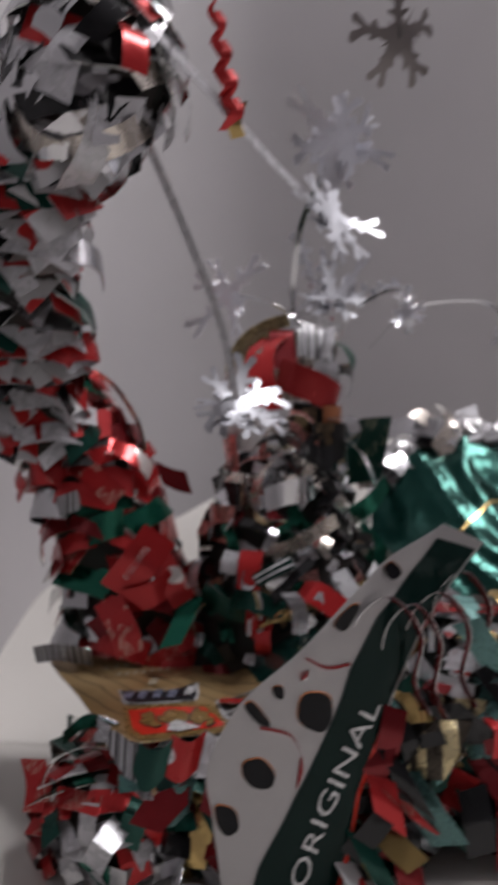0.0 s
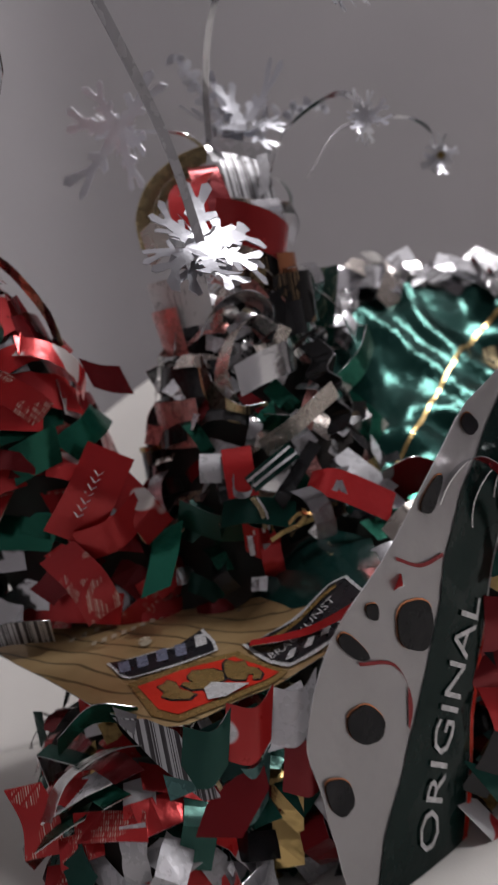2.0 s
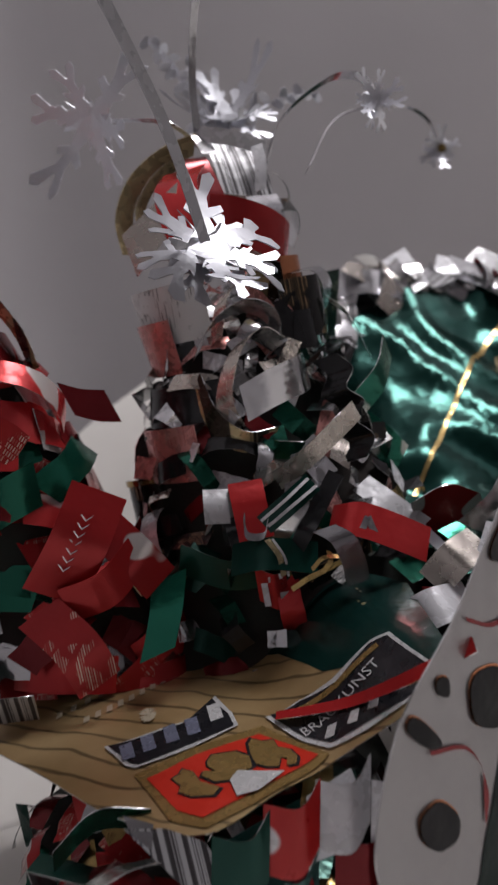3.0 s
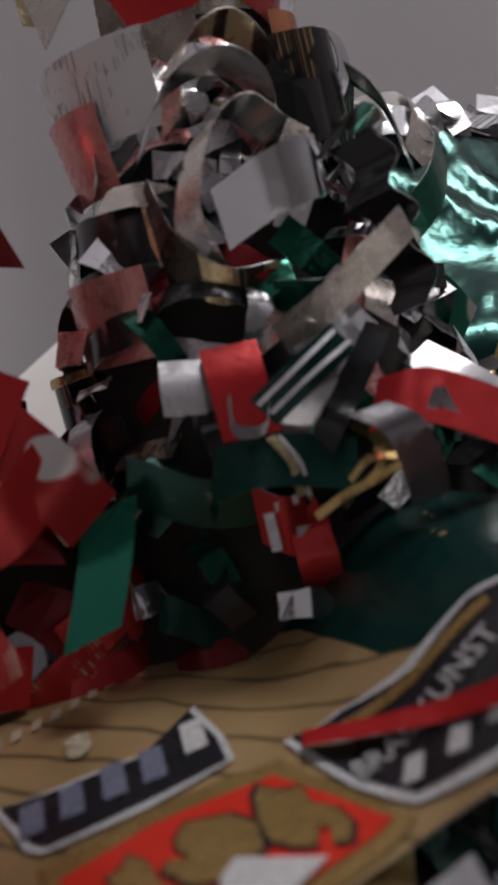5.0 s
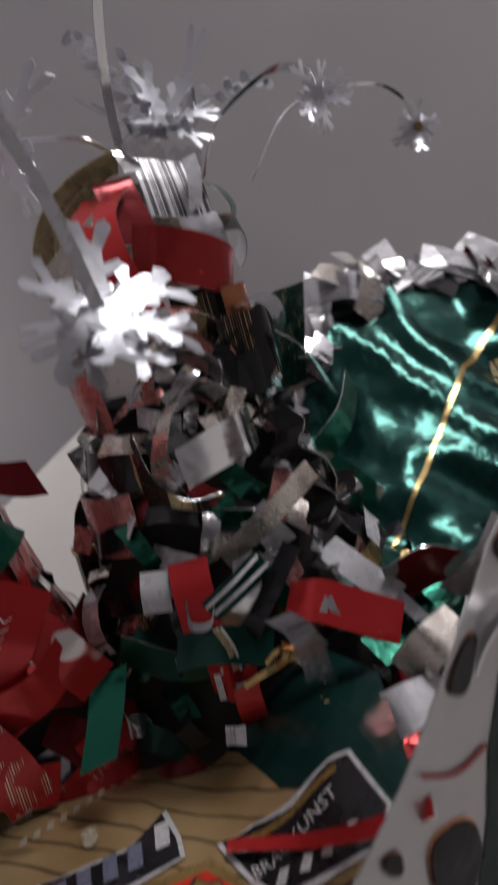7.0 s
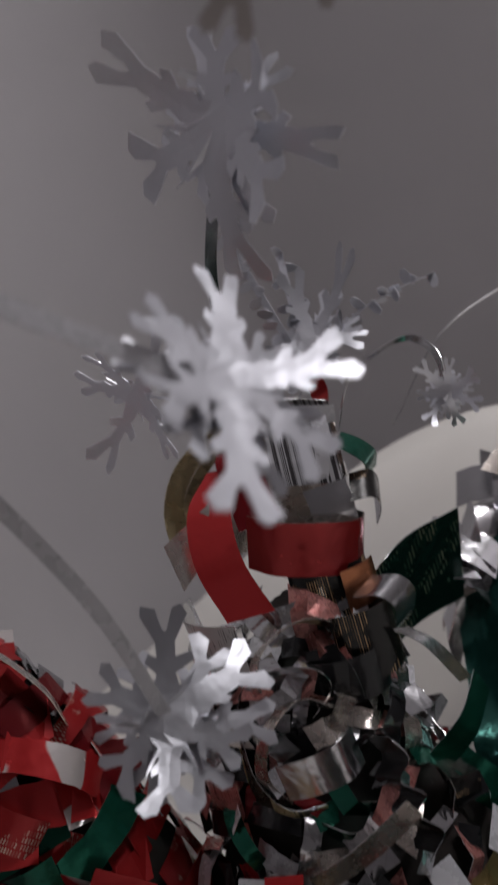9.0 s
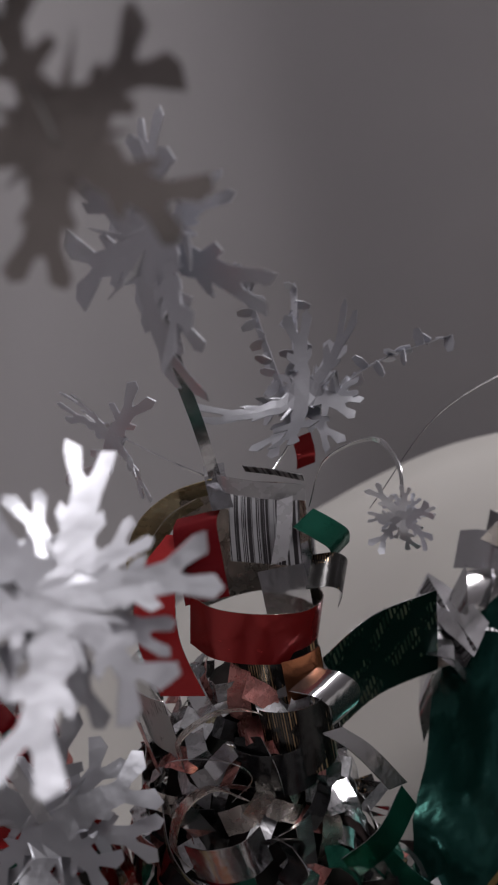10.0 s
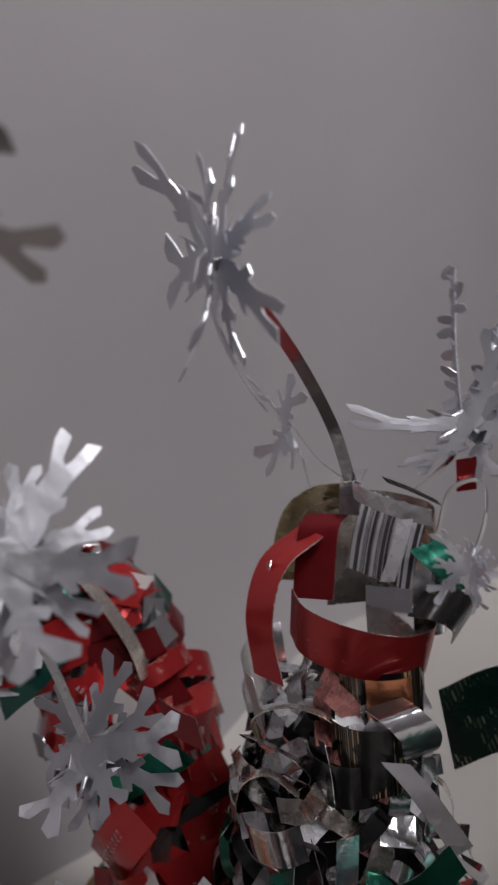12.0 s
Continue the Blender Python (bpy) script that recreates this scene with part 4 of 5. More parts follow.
# plain gold shapes with dark rims in the shield
for ring in ([(-0.0226, 0.3693), (-0.0209, 0.3714), (-0.0185, 0.3685), (-0.0153, 0.3672), (-0.0153, 0.3628), (-0.0126, 0.3597), (-0.0118, 0.3550), (-0.0133, 0.3517), (-0.0159, 0.3524), (-0.0148, 0.3555), (-0.0162, 0.3572), (-0.0179, 0.3534), (-0.0208, 0.3550), (-0.0234, 0.3582), (-0.0235, 0.3634)], [(-0.0360, 0.3661), (-0.0339, 0.3688), (-0.0272, 0.3671), (-0.0240, 0.3628), (-0.0247, 0.3572), (-0.0283, 0.3559), (-0.0309, 0.3540), (-0.0360, 0.3557), (-0.0390, 0.3605), (-0.0377, 0.3624), (-0.0347, 0.3603), (-0.0363, 0.3640)], [(-0.0469, 0.3631), (-0.0446, 0.3643), (-0.0433, 0.3663), (-0.0408, 0.3636), (-0.0399, 0.3583), (-0.0354, 0.3526), (-0.0379, 0.3501), (-0.0437, 0.3531), (-0.0464, 0.3565), (-0.0452, 0.3588)]):
    mid = V((sum(p[0] for p in ring) / len(ring), sum(p[1] for p in ring) / len(ring)))
    decal("shape_rim", [tuple(mid + (V(p) - mid) * 1.12) for p in ring], "ink_black", 0.0012, shield, steps=0)
    decal("shield_shape", ring, "ink_gold", 0.0014, shield, steps=0)
decal("shield_plate", [(-0.0322, 0.3540), (-0.0291, 0.3574), (-0.0172, 0.3501), (-0.0264, 0.3453), (-0.0322, 0.3459)], "ink_white", 0.0016, shield, steps=1)
decal("badge_edge", [(-0.0634, 0.3921), (-0.0491, 0.3937), (-0.0359, 0.3936), (-0.0245, 0.4041), (-0.0222, 0.3900), (-0.0224, 0.3816), (-0.0387, 0.3772), (-0.0561, 0.3752), (-0.0586, 0.3780), (-0.0604, 0.3842)], "ink_white", 0.0009)
badge = decal("badge", [(-0.0621, 0.3918), (-0.0479, 0.3923), (-0.0373, 0.3925), (-0.0260, 0.4028), (-0.0236, 0.3898), (-0.0237, 0.3819), (-0.0396, 0.3791), (-0.0549, 0.3764), (-0.0573, 0.3788), (-0.0591, 0.3845)], "ink_black", 0.0012)
for k, ring in enumerate(([(-0.0590, 0.3896), (-0.0550, 0.3905), (-0.0549, 0.3809), (-0.0589, 0.3802)], [(-0.0521, 0.3915), (-0.0481, 0.3921), (-0.0482, 0.3824), (-0.0523, 0.3819)], [(-0.0446, 0.3928), (-0.0405, 0.3931), (-0.0408, 0.3832), (-0.0450, 0.3831)], [(-0.0374, 0.3936), (-0.0332, 0.3939), (-0.0338, 0.3839), (-0.0380, 0.3837)], [(-0.0289, 0.3981), (-0.0246, 0.3984), (-0.0255, 0.3881), (-0.0298, 0.3880)])):
    decal("badge_bar", ring, "ink_blue" if k < 4 else "ink_white", 0.0015, badge, steps=1)
decal("banner_edge", [(-0.0136, 0.3813), (-0.0036, 0.3803), (0.0079, 0.3732), (0.0208, 0.3688), (0.0259, 0.3650), (0.0271, 0.3397), (0.0197, 0.3338), (0.0058, 0.3430), (-0.0033, 0.3505), (-0.0082, 0.3622)], "ink_white", 0.0009)
banner = decal("banner", [(-0.0120, 0.3813), (-0.0024, 0.3787), (0.0081, 0.3701), (0.0196, 0.3678), (0.0246, 0.3641), (0.0259, 0.3404), (0.0189, 0.3355), (0.0062, 0.3452), (-0.0022, 0.3516), (-0.0068, 0.3627)], "ink_black", 0.0012)
decal("banner_line", [(-0.0084, 0.3789), (0.0068, 0.3703), (0.0210, 0.3649), (0.0209, 0.3625), (0.0068, 0.3673), (-0.0083, 0.3764)], "ink_gold", 0.0015, banner)
w0, w1, w2 = V((-0.0072, 0.3640)), V((0.0196, 0.3577)), V((-0.0078, 0.3726))
WAY, UP = (w1 - w0).normalized(), (w2 - w0).normalized()
bm = lettering("BRAUKUNST", 0.0072, lambda x, y: on_sheet(w0.x + WAY.x * x * 0.629 + UP.x * y, w0.y + WAY.y * x * 0.629 + UP.y * y, 0.0016))
part("word", bm, "ink_white", banner, smooth=False)
for ring in ([(-0.0033, 0.3546), (-0.0006, 0.3580), (0.0017, 0.3558), (-0.0007, 0.3524)], [(0.0031, 0.3510), (0.0057, 0.3535), (0.0077, 0.3510), (0.0054, 0.3481)], [(0.0087, 0.3476), (0.0113, 0.3499), (0.0132, 0.3474), (0.0109, 0.3446)], [(0.0144, 0.3445), (0.0170, 0.3469), (0.0190, 0.3446), (0.0165, 0.3416)]):
    decal("name_bar", ring, "ink_white", 0.0016, banner, steps=1)
for row in range(2):
    for k in range(9):
        c = (V((-0.0755, 0.4202)), V((-0.0670, 0.4126)))[row].lerp((V((-0.0351, 0.4400)), V((-0.0345, 0.4286)))[row], k / 8)
        decal("writing_bar", [(c.x - 0.0013, c.y - 0.0024), (c.x + 0.0008, c.y - 0.0016), (c.x + 0.0012, c.y + 0.0024), (c.x - 0.0008, c.y + 0.0016)], "ink_gold_pale", 0.0008, steps=0)
for k in range(6):
    a = math.pi * k / 6
    c, d = V((-0.0475, 0.4047)), V((math.cos(a) * 0.0028, math.sin(a) * 0.0045))
    e = V((-d.y, d.x)) * 0.18
    decal("star_bar", [tuple(c - d - e), tuple(c + d - e), tuple(c + d + e), tuple(c - d + e)], "ink_gold_pale", 0.0008 + 0.00005 * k, steps=0)
# the front of the sheet, folded down in panels
for name, ring, mat in (("code_panel", [(-0.0628, 0.3393, 0.0680), (-0.0528, 0.3378, 0.0655), (-0.0443, 0.3353, 0.0603), (-0.0352, 0.3270, 0.0401), (-0.0406, 0.3273, 0.0400), (-0.0526, 0.3330, 0.0531)], "silver_bars"), ("green_panel", [(-0.0388, 0.3346, 0.0590), (-0.0180, 0.3350, 0.0631), (-0.0201, 0.3306, 0.0513), (-0.0269, 0.3285, 0.0450), (-0.0339, 0.3283, 0.0435)], "ink_green"), ("gold_edge", [(-0.0408, 0.3348, 0.0595), (-0.0390, 0.3345, 0.0588), (-0.0342, 0.3279, 0.0424), (-0.0354, 0.3276, 0.0416)], "gold_pale"), ("teal_panel", [(-0.0511, 0.3315, 0.0495), (-0.0384, 0.3287, 0.0440), (-0.0505, 0.3286, 0.0421)], "teal"), ("white_panel", [(-0.0162, 0.3349, 0.0630), (-0.0028, 0.3355, 0.0664), (-0.0019, 0.3329, 0.0598), (-0.0132, 0.3293, 0.0490), (-0.0195, 0.3295, 0.0487)], "white"), ("dark_panel", [(-0.0359, 0.3279, 0.0421), (-0.0203, 0.3292, 0.0477), (-0.0203, 0.3259, 0.0391), (-0.0317, 0.3222, 0.0282), (-0.0453, 0.3242, 0.0314), (-0.0401, 0.3268, 0.0389)], "dark_red"), ("foil_edge", [(-0.0623, 0.3404, 0.0709), (-0.0554, 0.3386, 0.0672), (-0.0573, 0.3366, 0.0618), (-0.0612, 0.3384, 0.0659)], "silver")):
    bm = bmesh.new()
    top = [bm.verts.new(p) for p in ring]
    bmesh.ops.triangulate(bm, faces=[bm.faces.new(top)])
    bmesh.ops.solidify(bm, geom=bm.faces[:], thickness=0.0005)
    bmesh.ops.recalc_face_normals(bm, faces=bm.faces)
    part(name, bm, mat, label_sheet, smooth=False)
plan = SCULPTURE

# ---------------------------------------------------------------- white sheet with a dark lettered band
O, E1, E2, EN = V((0.0316, 0.3132, 0.0695)), V((0.446, 0.191, 0.874)), V((-0.746, -0.461, 0.481)), V((0.495, -0.867, -0.063))


def on_card(a, b, lift=0.0):
    bow = -0.9 * max(0.0, a - 0.05) ** 2 - 3.0 * max(0.0, -b - 0.012) ** 2 - 1.2 * max(0.0, b - 0.03) ** 2 + 0.0010 * noise.noise(V((a * 70, b * 70, 4)))
    return O + E1 * a + E2 * b + EN * (bow + lift)


card = thing("can_sheet", "large white can sheet with a dark band lettered ORIGINAL", "metal sheet")
LEFT = [(-0.075, 0.006), (-0.0447, 0.0308), (-0.0273, 0.0437), (0.0006, 0.0430), (0.0312, 0.0270), (0.0757, 0.0095), (0.1055, -0.0129)]
RIGHT = [(-0.075, -0.050), (-0.0414, -0.0428), (-0.0122, -0.0314), (0.0199, -0.0268), (0.0612, -0.0241), (0.0850, -0.0300), (0.1091, -0.0400)]
ls, rs = spline([(*p, 0) for p in LEFT], 5), spline([(*p, 0) for p in RIGHT], 5)
bm = bmesh.new()
sheet(bm, [[on_card(*(r.lerp(l, j / 12)).xy) for j in range(13)] for l, r in zip(ls, rs)], 0.0004)
part("plate", bm, ("card_print", "bare_aluminium"), card)

# dark heap of strips tucked behind the free edge of the white sheet
for seed, (a, b, n) in enumerate(((-0.020, -0.056, 50), (0.016, -0.050, 40))):
    c, r = on_card(a, b, -0.016), (0.022, 0.014, 0.030)
    lump("core", c, *r, 20 + seed)
    clothe(hull, lump_surface(c, *r, 170, 380), n, ["arc", "flat", "fold"], ["black", "dark_green", "dark_red", "gold", "black", "teal", "dark_red"], 70 + seed, 0.7, 0.001, 0.4)


def card_decal(name, ring, material, lift, steps=1):
    bm = bmesh.new()
    poly_plate(bm, ring, lift, on_card, 0, steps)
    for f in bm.faces:
        f.normal_update()
        if f.normal.dot(EN) < 0:
            f.normal_flip()
    return part(name, bm, material, card)


BANDL = [(0.0985, -0.0120), (0.0560, 0.0007), (0.0313, 0.0020), (0.0111, -0.0008), (-0.0142, -0.0006), (-0.0544, 0.0016), (-0.072, -0.002)]
BANDR = [(-0.073, -0.0450), (-0.0414, -0.0395), (-0.0122, -0.0290), (0.0199, -0.0250), (0.0612, -0.0225), (0.0850, -0.0285), (0.1040, -0.0360)]
dark_band = card_decal("dark_band", BANDL + BANDR, "card_green", 0.0006, 3)
bm = lettering("ORIGINAL", 0.0135, lambda x, y: on_card(-0.0560 + x * 1.30, -0.0160 - 0.10 * max(0, -0.02 + 0.056 - x * 1.30) + y, 0.0014))
part("word", bm, "ink_white", dark_band, smooth=False)
card_decal("red_edge", [(-0.073, -0.0450), (-0.0414, -0.0395), (-0.0122, -0.0290), (0.0199, -0.0250), (0.0199, -0.0268), (-0.0122, -0.0312), (-0.0414, -0.0425), (-0.073, -0.0490)], "ink_red", 0.0010)
for ring in ([(0.0144, 0.0198), (0.0197, 0.0061), (0.0113, -0.0005), (0.0034, 0.0008), (0.0028, 0.0157)], [(-0.0193, 0.0311), (-0.0146, 0.0228), (-0.0183, 0.0133), (-0.0243, 0.0126), (-0.0270, 0.0210), (-0.0247, 0.0280)],
             [(-0.0381, 0.0350), (-0.0365, 0.0241), (-0.0430, 0.0180), (-0.0480, 0.0220), (-0.0455, 0.0285)], [(0.0434, 0.0205), (0.0560, 0.0150), (0.0568, 0.0105), (0.0436, 0.0122)],
             [(0.0745, 0.0085), (0.0800, 0.0050), (0.0776, -0.0031), (0.0717, 0.0019)], [(-0.0006, 0.0420), (0.0037, 0.0393), (-0.0023, 0.0244), (-0.0043, 0.0317)], [(0.0116, 0.0336), (0.0136, 0.0282), (0.0084, 0.0256), (0.0082, 0.0307)]):
    for _ in range(2):
        ring = [tuple(V(ring[q]).lerp(V(ring[(q + 1) % len(ring)]), s)) for q in range(len(ring)) for s in (0.22, 0.78)]
    mid = V((sum(p[0] for p in ring) / len(ring), sum(p[1] for p in ring) / len(ring)))
    card_decal("letter_rim", [tuple(mid + (V(p) - mid) * 1.04 + V((0.0003, 0.0002))) for p in ring], "copper", 0.0006)
    card_decal("letter_shape", ring, "card_black", 0.0010)
for arc in ([(0.0279, 0.0255), (0.0285, 0.0136), (0.0343, 0.0038)], [(-0.0043, 0.0310), (-0.0020, 0.0150), (-0.0100, 0.0040), (-0.0191, 0.0020)]):
    line = spline([(*p, 0) for p in arc], 5)
    card_decal("letter_line", [tuple(p.xy) for p in line] + [(p.x - 0.0010, p.y - 0.0010) for p in line[::-1]], "dark_red", 0.0008, 0)


# ---------------------------------------------------------------- green foil bowl behind
def on_bowl(u, v, lift=0.0):
    k = max(v, 0.0)
    x = 0.066 + 0.150 * u + 0.014 * k * (1 - u)
    y = 0.452 + 0.130 * v - 0.030 * (2 * u - 1) ** 2 * k + 0.02 * u
    z = 0.092 + 0.096 * k ** 1.15 - 0.030 * (2 * u - 1.0) ** 2 * k + 0.012 * min(v, 0.0)
    w = V((x, y, z))
    fold = noise.noise(V((x * 26 + z * 18, y * 20 - z * 9, 2.0)))
    crumple = 0.024 * (0.5 - abs(fold)) + 0.006 * abs(noise.noise(w * 38)) + 0.0006 * noise.noise(w * 150)
    return w + V((-0.2, -0.75, 0.65)) * (crumple + lift)


bowl = thing("can_sheet", "crumpled glossy green can sheet bent into a bowl", "metal sheet")
bm = bmesh.new()
sheet(bm, [[on_bowl(i / 36, -0.45 + 1.45 * j / 38) for j in range(39)] for i in range(37)], 0.0004)
part("plate", bm, ("green_sheet", "bare_aluminium"), bowl)
bm = bmesh.new()
sheet(bm, [[on_bowl(0.10 + 0.72 * s + d, 0.16 + 0.66 * s, 0.0007) for d in (-0.012, 0.012)][::1] for s in [k / 24 for k in range(25)]], 0.0004)
bmesh.ops.recalc_face_normals(bm, faces=bm.faces)
part("gold_line", bm, ("gold", "gold"), bowl)
for ring in ([(0.62, 0.50), (0.68, 0.42), (0.78, 0.44), (0.82, 0.54), (0.76, 0.64), (0.66, 0.62)], [(0.84, 0.56), (0.92, 0.50), (0.94, 0.60), (0.88, 0.66)]):
    bm = bmesh.new()
    poly_plate(bm, ring, 0.0008, on_bowl, 0, 2)
    bmesh.ops.recalc_face_normals(bm, faces=bm.faces)
    part("gold_mark", bm, "gold_lines", bowl)
ribbon("text_plate", [(0.046, 0.503, 0.172), (0.064, 0.514, 0.182), (0.086, 0.529, 0.184)], (0.1, -0.4, 0.9), 0.044, "green_text", bowl, label="dark green plate with rows of worn print")
ribbon("teal_strip", [(0.0481, 0.4058, 0.0930), (0.0659, 0.4151, 0.0928), (0.0897, 0.4234, 0.0875)], (-0.27, 0.81, 0.52), 0.0128, "green", bowl)
ribbon("foil_fold", [(0.0559, 0.4352, 0.1167), (0.0623, 0.4182, 0.1050), (0.0696, 0.4070, 0.0916)], (0.94, 0.29, 0.19), 0.0047, "foil", bowl)
ribbon("foil_fold", [(0.0756, 0.4394, 0.1031), (0.0807, 0.4267, 0.0959), (0.0847, 0.4129, 0.0822)], (0.96, 0.23, 0.13), 0.0096, "green", bowl)
rng = random.Random(77)
for k in range(14):
    u = k / 13
    p, q = on_bowl(u, 1.0), on_bowl(min(1, u + 0.02), 1.0)
    side = (q - p).normalized() if k < 13 else V((1, 0, 0))
    w = 0.018 + rng.random() * 0.014
    tall = 0.002 + rng.random() * 0.007
    ribbon("rim_strip", [p + V((0, -0.005, -0.014 - rng.random() * 0.014)), p + V((0, -0.005, -0.004)), p + V((0.001, 0.001, tall * 0.6)), p + V((0.001, 0.008, tall)), p + V((0, 0.014, -0.004))], side + V((0, rng.uniform(-0.3, 0.3), rng.uniform(-0.4, 0.4))), w,
           rng.choice(["silver", "white", "silver_bars", "white", "silver", "gold_lines", "black", "dark_red", "silver"]), bowl, steps=4)
clothe(bowl, lambda u, v: (on_bowl(u, 1.0) + V((0, 0.004, -0.002 + 0.006 * v)), V((0, -0.8, 0.6))), 26, ["arc", "flat", "flat"], ["silver", "white", "silver", "bare_pale", "silver_bars"], 79, 1.35, 0.0, 0.9)
clothe(bowl, lambda u, v: (on_bowl(0.9 + 0.1 * v, 0.1 + 0.85 * u) + V((0.004, -0.006, 0.006)), V((-0.5, -0.6, 0.6))), 36, ["flat", "arc"], ["white", "silver", "white", "bare_pale"], 81, 0.9, 0.0, 0.5)


# ---------------------------------------------------------------- foil snowflakes on strips
def flake_plate(bm, r, arms, seed, bend, twist=0.0, lift=0.0):
    """One cut snowflake: a pointed star with forked arms, slightly curled."""
    rng = random.Random(seed)
    ring, curls = [], []
    for k in range(arms):
        t = twist + 2 * math.pi * k / arms + rng.uniform(-0.08, 0.08)
        ln, w = r * rng.uniform(0.68, 1.18), r * rng.uniform(0.085, 0.125)
        curls.append(bend * rng.uniform(0.2, 1.7) * rng.choice((1, 1, -0.8)))
        f, g = rng.uniform(0.17, 0.30) * r, rng.uniform(0.15, 0.27) * r
        side = [(0.30 * ln, w * 1.25), (0.42 * ln, w * 0.9), (0.52 * ln, g), (0.60 * ln, g * 0.9), (0.56 * ln, w * 0.85), (0.70 * ln, w * 0.9), (0.93 * ln, f), (1.02 * ln, f * 0.8), (0.99 * ln, f * 0.35), (0.82 * ln, w * 0.3)]
        outline = [(d, -s * rng.uniform(0.8, 1.1)) for d, s in side] + [(0.78 * ln, 0.0)] + [(d, s * rng.uniform(0.8, 1.2)) for d, s in side[::-1]]
        for d, s in outline:
            ring.append((math.cos(t) * d - math.sin(t) * s, math.sin(t) * d + math.cos(t) * s))
        for k2, reach in ((0.40, 0.25), (0.5, rng.uniform(0.34, 0.56)), (0.60, 0.25)):
            t2 = t + 2 * math.pi / arms * k2
            ring.append((math.cos(t2) * r * reach, math.sin(t2) * r * reach))

    def place(x, y, up):
        d, t = math.hypot(x, y), math.atan2(y, x) - twist
        k = curls[round(t / (2 * math.pi / arms)) % arms]
        return V((x, y, lift + up + k * (d / r) ** 2 * r))

    poly_plate(bm, ring, 0.0002, place, 0, 1)
    n0 = len(bm.verts)
    flip = bmesh.new()
    poly_plate(flip, ring, -0.0002, place, 0, 1)
    bm.verts.ensure_lookup_table()
    flip.verts.index_update()
    flip.verts.ensure_lookup_table()
    back = [bm.verts.new(v.co) for v in flip.verts]
    for fc in flip.faces:
        bm.faces.new([back[v.index] for v in fc.verts][::-1]).material_index = 1
    bm.verts.index_update()
    for e in [e for e in bm.edges if len(e.link_faces) == 1 and e.verts[0].index < n0 and e.verts[1].index < n0]:
        p, q = e.verts
        bm.faces.new((p, back[p.index], back[q.index], q)).material_index = 1
    flip.free()
    loose = [v for v in bm.verts if not v.link_faces]
    bmesh.ops.delete(bm, geom=loose, context="VERTS")


def snowflake(centre, facing, r, arms, seed, bend, label, stem, turn=0.0, layers=2, mats=("foil", "foil"), stem_mat="silver", stem_width=0.0042, stem_across=(0.3, -0.8, 0.5), spot=""):
    top = thing("foil_snowflake", label, "snowflake", "foil snowflakes")
    z = V(facing).normalized()
    m = z.to_track_quat("Z", "Y").to_matrix().to_4x4()
    m.translation = V(centre)
    for k in range(layers):
        bm = bmesh.new()
        flake_plate(bm, r * (1 - 0.18 * k), arms, seed + k, bend * (1 if k == 0 else -0.8), turn + 0.45 * k, 0.0016 * (1 - 2 * k))
        for v in bm.verts:
            v.co = m @ v.co
        part("plate", bm, mats, top, smooth=False)
    if spot:
        bm = bmesh.new()
        bmesh.ops.create_circle(bm, cap_ends=True, segments=7, radius=r * 0.2, matrix=m @ Matrix.Translation((0, 0, 0.003)))
        part("spot", bm, spot, top)
    ribbon("stem", [*stem, centre], stem_across, stem_width, stem_mat, top, "silver", 8)
    return top


plan = PLAIN
snowflake((-0.0020, 0.3795, 0.2098), (0.22, -0.78, 0.58), 0.0280, 6, 11, 0.3, "bright silver foil snowflake hanging from a long stem", [(-0.0470, 0.3400, 0.3420), (-0.0310, 0.3560, 0.3050), (-0.0100, 0.3720, 0.2500)], 0.3, stem_mat="white", stem_width=0.0040, stem_across=(0.78, 0.22, 0.58))
snowflake((0.0422, 0.3408, 0.2884), (0.66, -0.52, 0.52), 0.0265, 6, 23, 0.15, "pale silver foil snowflake with forked arms", [(-0.0360, 0.2900, 0.3580), (-0.0050, 0.3117, 0.3296), (0.0200, 0.3295, 0.3064)], 0.9, stem_mat="white", stem_width=0.0040, stem_across=(0.3, 0.4, 0.85))
snowflake((0.0480, 0.4022, 0.3435), (-0.5, -0.84, 0.1), 0.0310, 6, 31, 0.35, "silver snowflake with dark edges on a bent stem", [(0.0255, 0.4735, 0.2680), (0.0262, 0.4660, 0.2880), (0.0300, 0.4480, 0.3120), (0.0400, 0.4230, 0.3310)], 0.2, stem_width=0.0040, stem_across=(0.83, 0.5, 0.1))
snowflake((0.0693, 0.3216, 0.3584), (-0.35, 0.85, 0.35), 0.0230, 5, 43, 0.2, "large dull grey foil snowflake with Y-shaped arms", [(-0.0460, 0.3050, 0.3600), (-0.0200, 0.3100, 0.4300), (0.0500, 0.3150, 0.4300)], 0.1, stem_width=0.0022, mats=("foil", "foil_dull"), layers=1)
snowflake((-0.0128, 0.4891, 0.2820), (-0.58, -0.66, -0.4), 0.0260, 6, 53, 0.3, "feathery silver snowflake beside the figure's head", [(0.0240, 0.4760, 0.2660), (0.0120, 0.4740, 0.2740)], 0.5, stem_width=0.0020, layers=1)
snowflake((0.0879, 0.4393, 0.2615), (-0.1, -0.95, 0.1), 0.0100, 7, 61, 0.6, "small spiky silver star on an arched stem", [(0.0530, 0.4800, 0.2520), (0.0620, 0.4740, 0.2690), (0.0800, 0.4610, 0.2780), (0.0880, 0.4480, 0.2730)], 0.3, stem_width=0.0038)
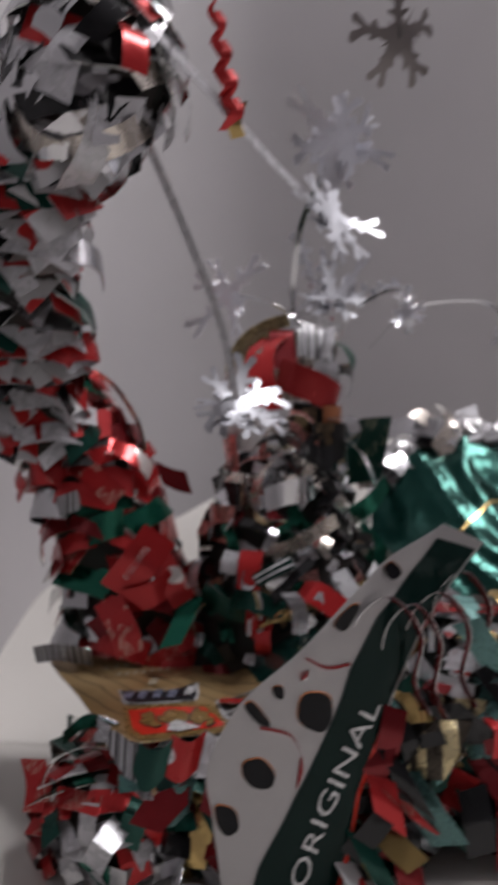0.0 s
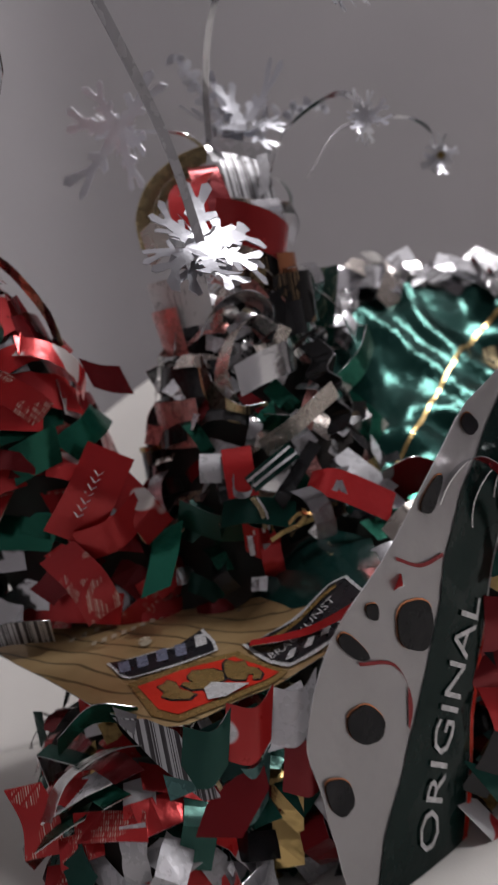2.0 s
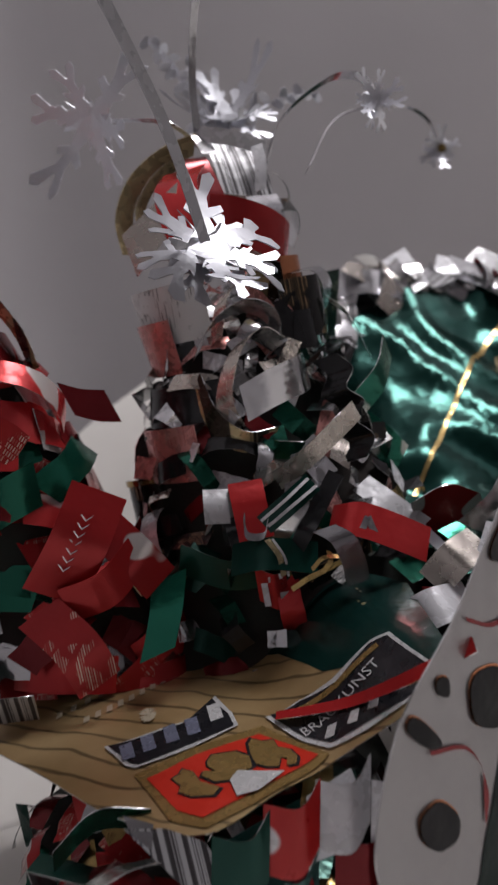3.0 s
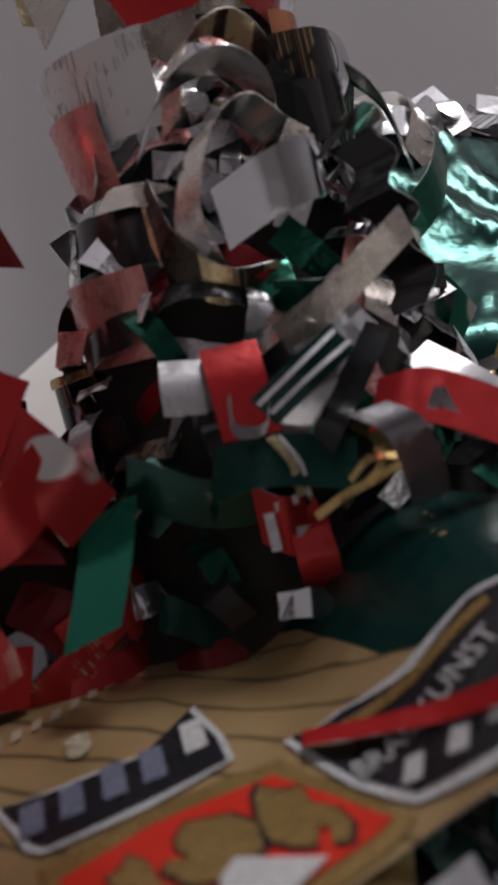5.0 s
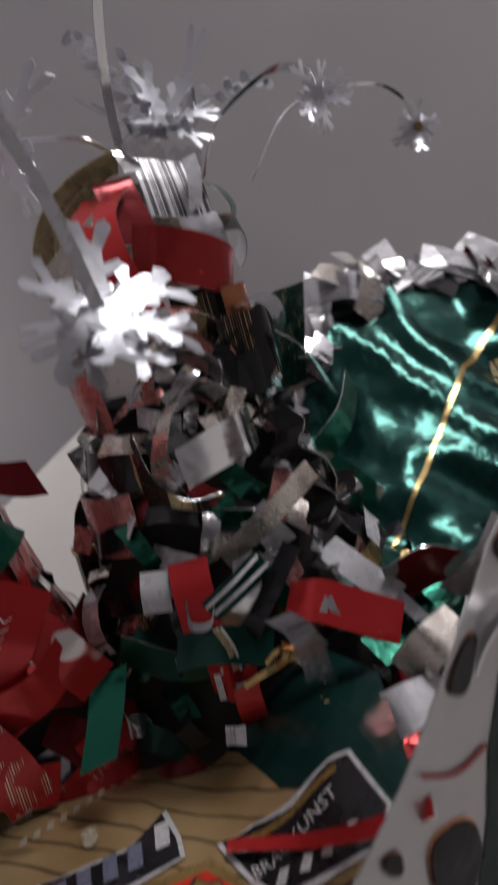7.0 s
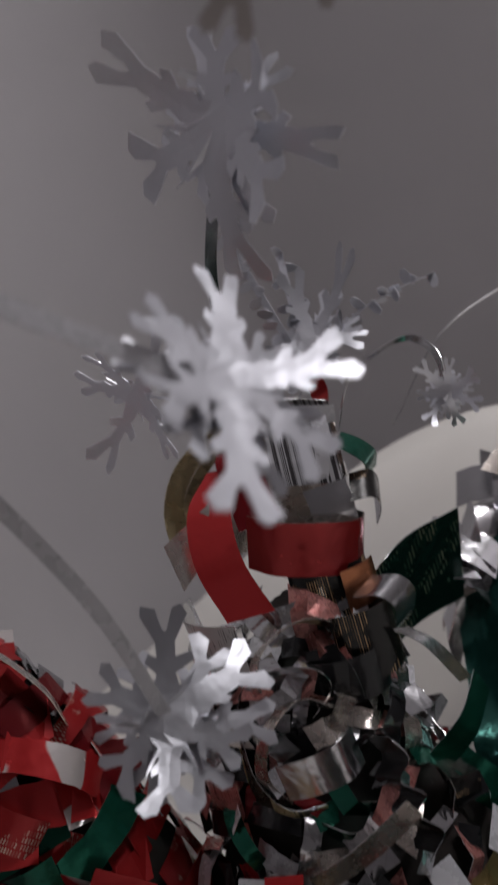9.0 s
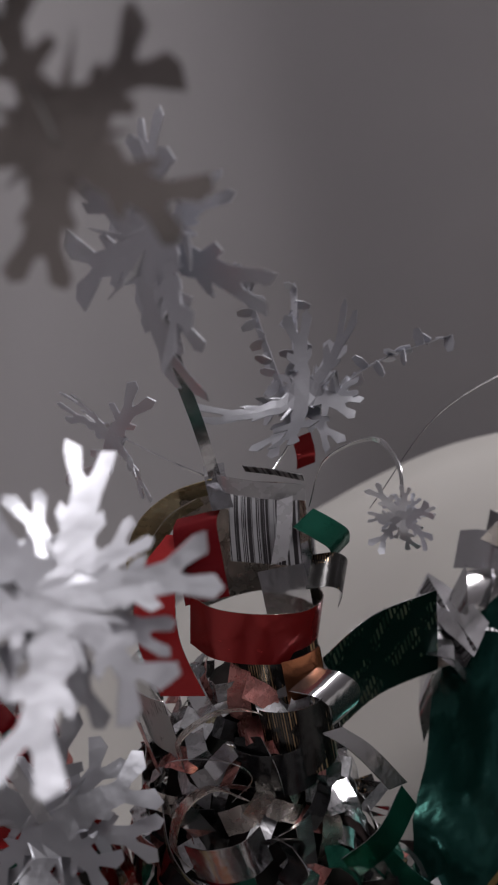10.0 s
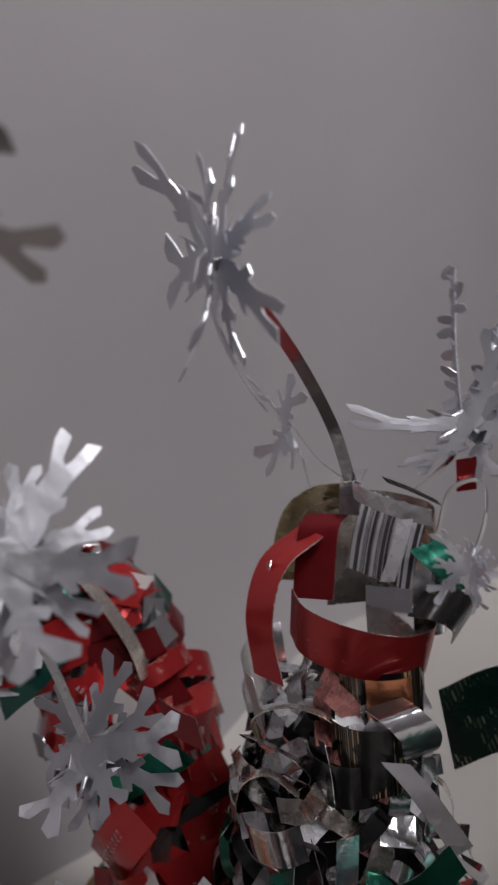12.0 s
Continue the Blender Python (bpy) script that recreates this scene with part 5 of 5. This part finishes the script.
snowflake((0.1693, 0.5436, 0.2601), (-0.2, -0.9, 0.1), 0.0110, 6, 67, 0.5, "tiny silver, gold and red star on a thin stem", [(0.0720, 0.4850, 0.2480), (0.1000, 0.5050, 0.2740), (0.1450, 0.5350, 0.2830), (0.1640, 0.5420, 0.2760)], 0.3, stem_width=0.0018, spot="gold")
snowflake((0.0505, 0.5112, 0.2820), (-0.10, -0.60, 0.79), 0.0290, 6, 71, 0.45, "pale snowflake with curled arms over the figure's head", [(0.0400, 0.4880, 0.2620), (0.0460, 0.5010, 0.2700)], 0.7)
ANT = thing("foil_spray", "upright spray of knobbly silver foil twigs", "decoration")
for k, (a, b, c) in enumerate((((0.046, 0.510, 0.272), (0.037, 0.522, 0.302), (0.0281, 0.5391, 0.3300)), ((0.048, 0.512, 0.274), (0.047, 0.528, 0.298), (0.0466, 0.5436, 0.3166)), ((0.052, 0.511, 0.278), (0.076, 0.520, 0.289), (0.1017, 0.5315, 0.2929)))):
    ribbon("twig", [a, b, c], (0.8, -0.5, 0.2), 0.0032, "foil", ANT, "foil", 8)
    line = spline([a, b, c], 8)
    rg = random.Random(90 + k)
    for j in range(3, len(line)):
        bm = bmesh.new()
        d = V([rg.gauss(0, 1) for _ in range(3)]).normalized()
        e = d.cross(V((0.2, 0.9, 0.4))).normalized()
        sheet(bm, [[line[j] - e * 0.0016, line[j] + e * 0.0016], [line[j] + d * 0.0035 - e * 0.0020, line[j] + d * 0.0035 + e * 0.0020], [line[j] + d * 0.0062 - e * 0.0010, line[j] + d * 0.0062 + e * 0.0010]], 0.0004)
        part("leaf", bm, ("foil", "foil"), ANT, smooth=False)
ribbon("red_leaf", [(0.0480, 0.5080, 0.2690), (0.0490, 0.5060, 0.2630), (0.0480, 0.5070, 0.2580)], (1, 0.3, 0.2), 0.0070, "red", ANT, "red", 4)
# crumpled red foil flame on the upper strand
flame = thing("foil_flame", "crumpled red foil flame with a gold base on a silver strip", "decoration")
for k in range(8):
    p = V((0.0000, 0.3150, 0.3240)).lerp(V((-0.0060, 0.3120, 0.3640)), k / 7)
    q = 0.0020 * (-1) ** k
    ribbon("red_leaf", [p + V((-q, 0, -0.005)), p + V((q, -0.003, 0.001)), p + V((-q * 0.4, 0, 0.008))], (1, 0.5 * (-1) ** k, 0.2), 0.0072 - 0.0006 * k, "red", flame, "red", 4)
ribbon("gold_leaf", [(0.0025, 0.3170, 0.3165), (0.0010, 0.3140, 0.3220), (0.0035, 0.3150, 0.3300)], (1, 0, 0.2), 0.0060, "gold", flame, "gold", 4)
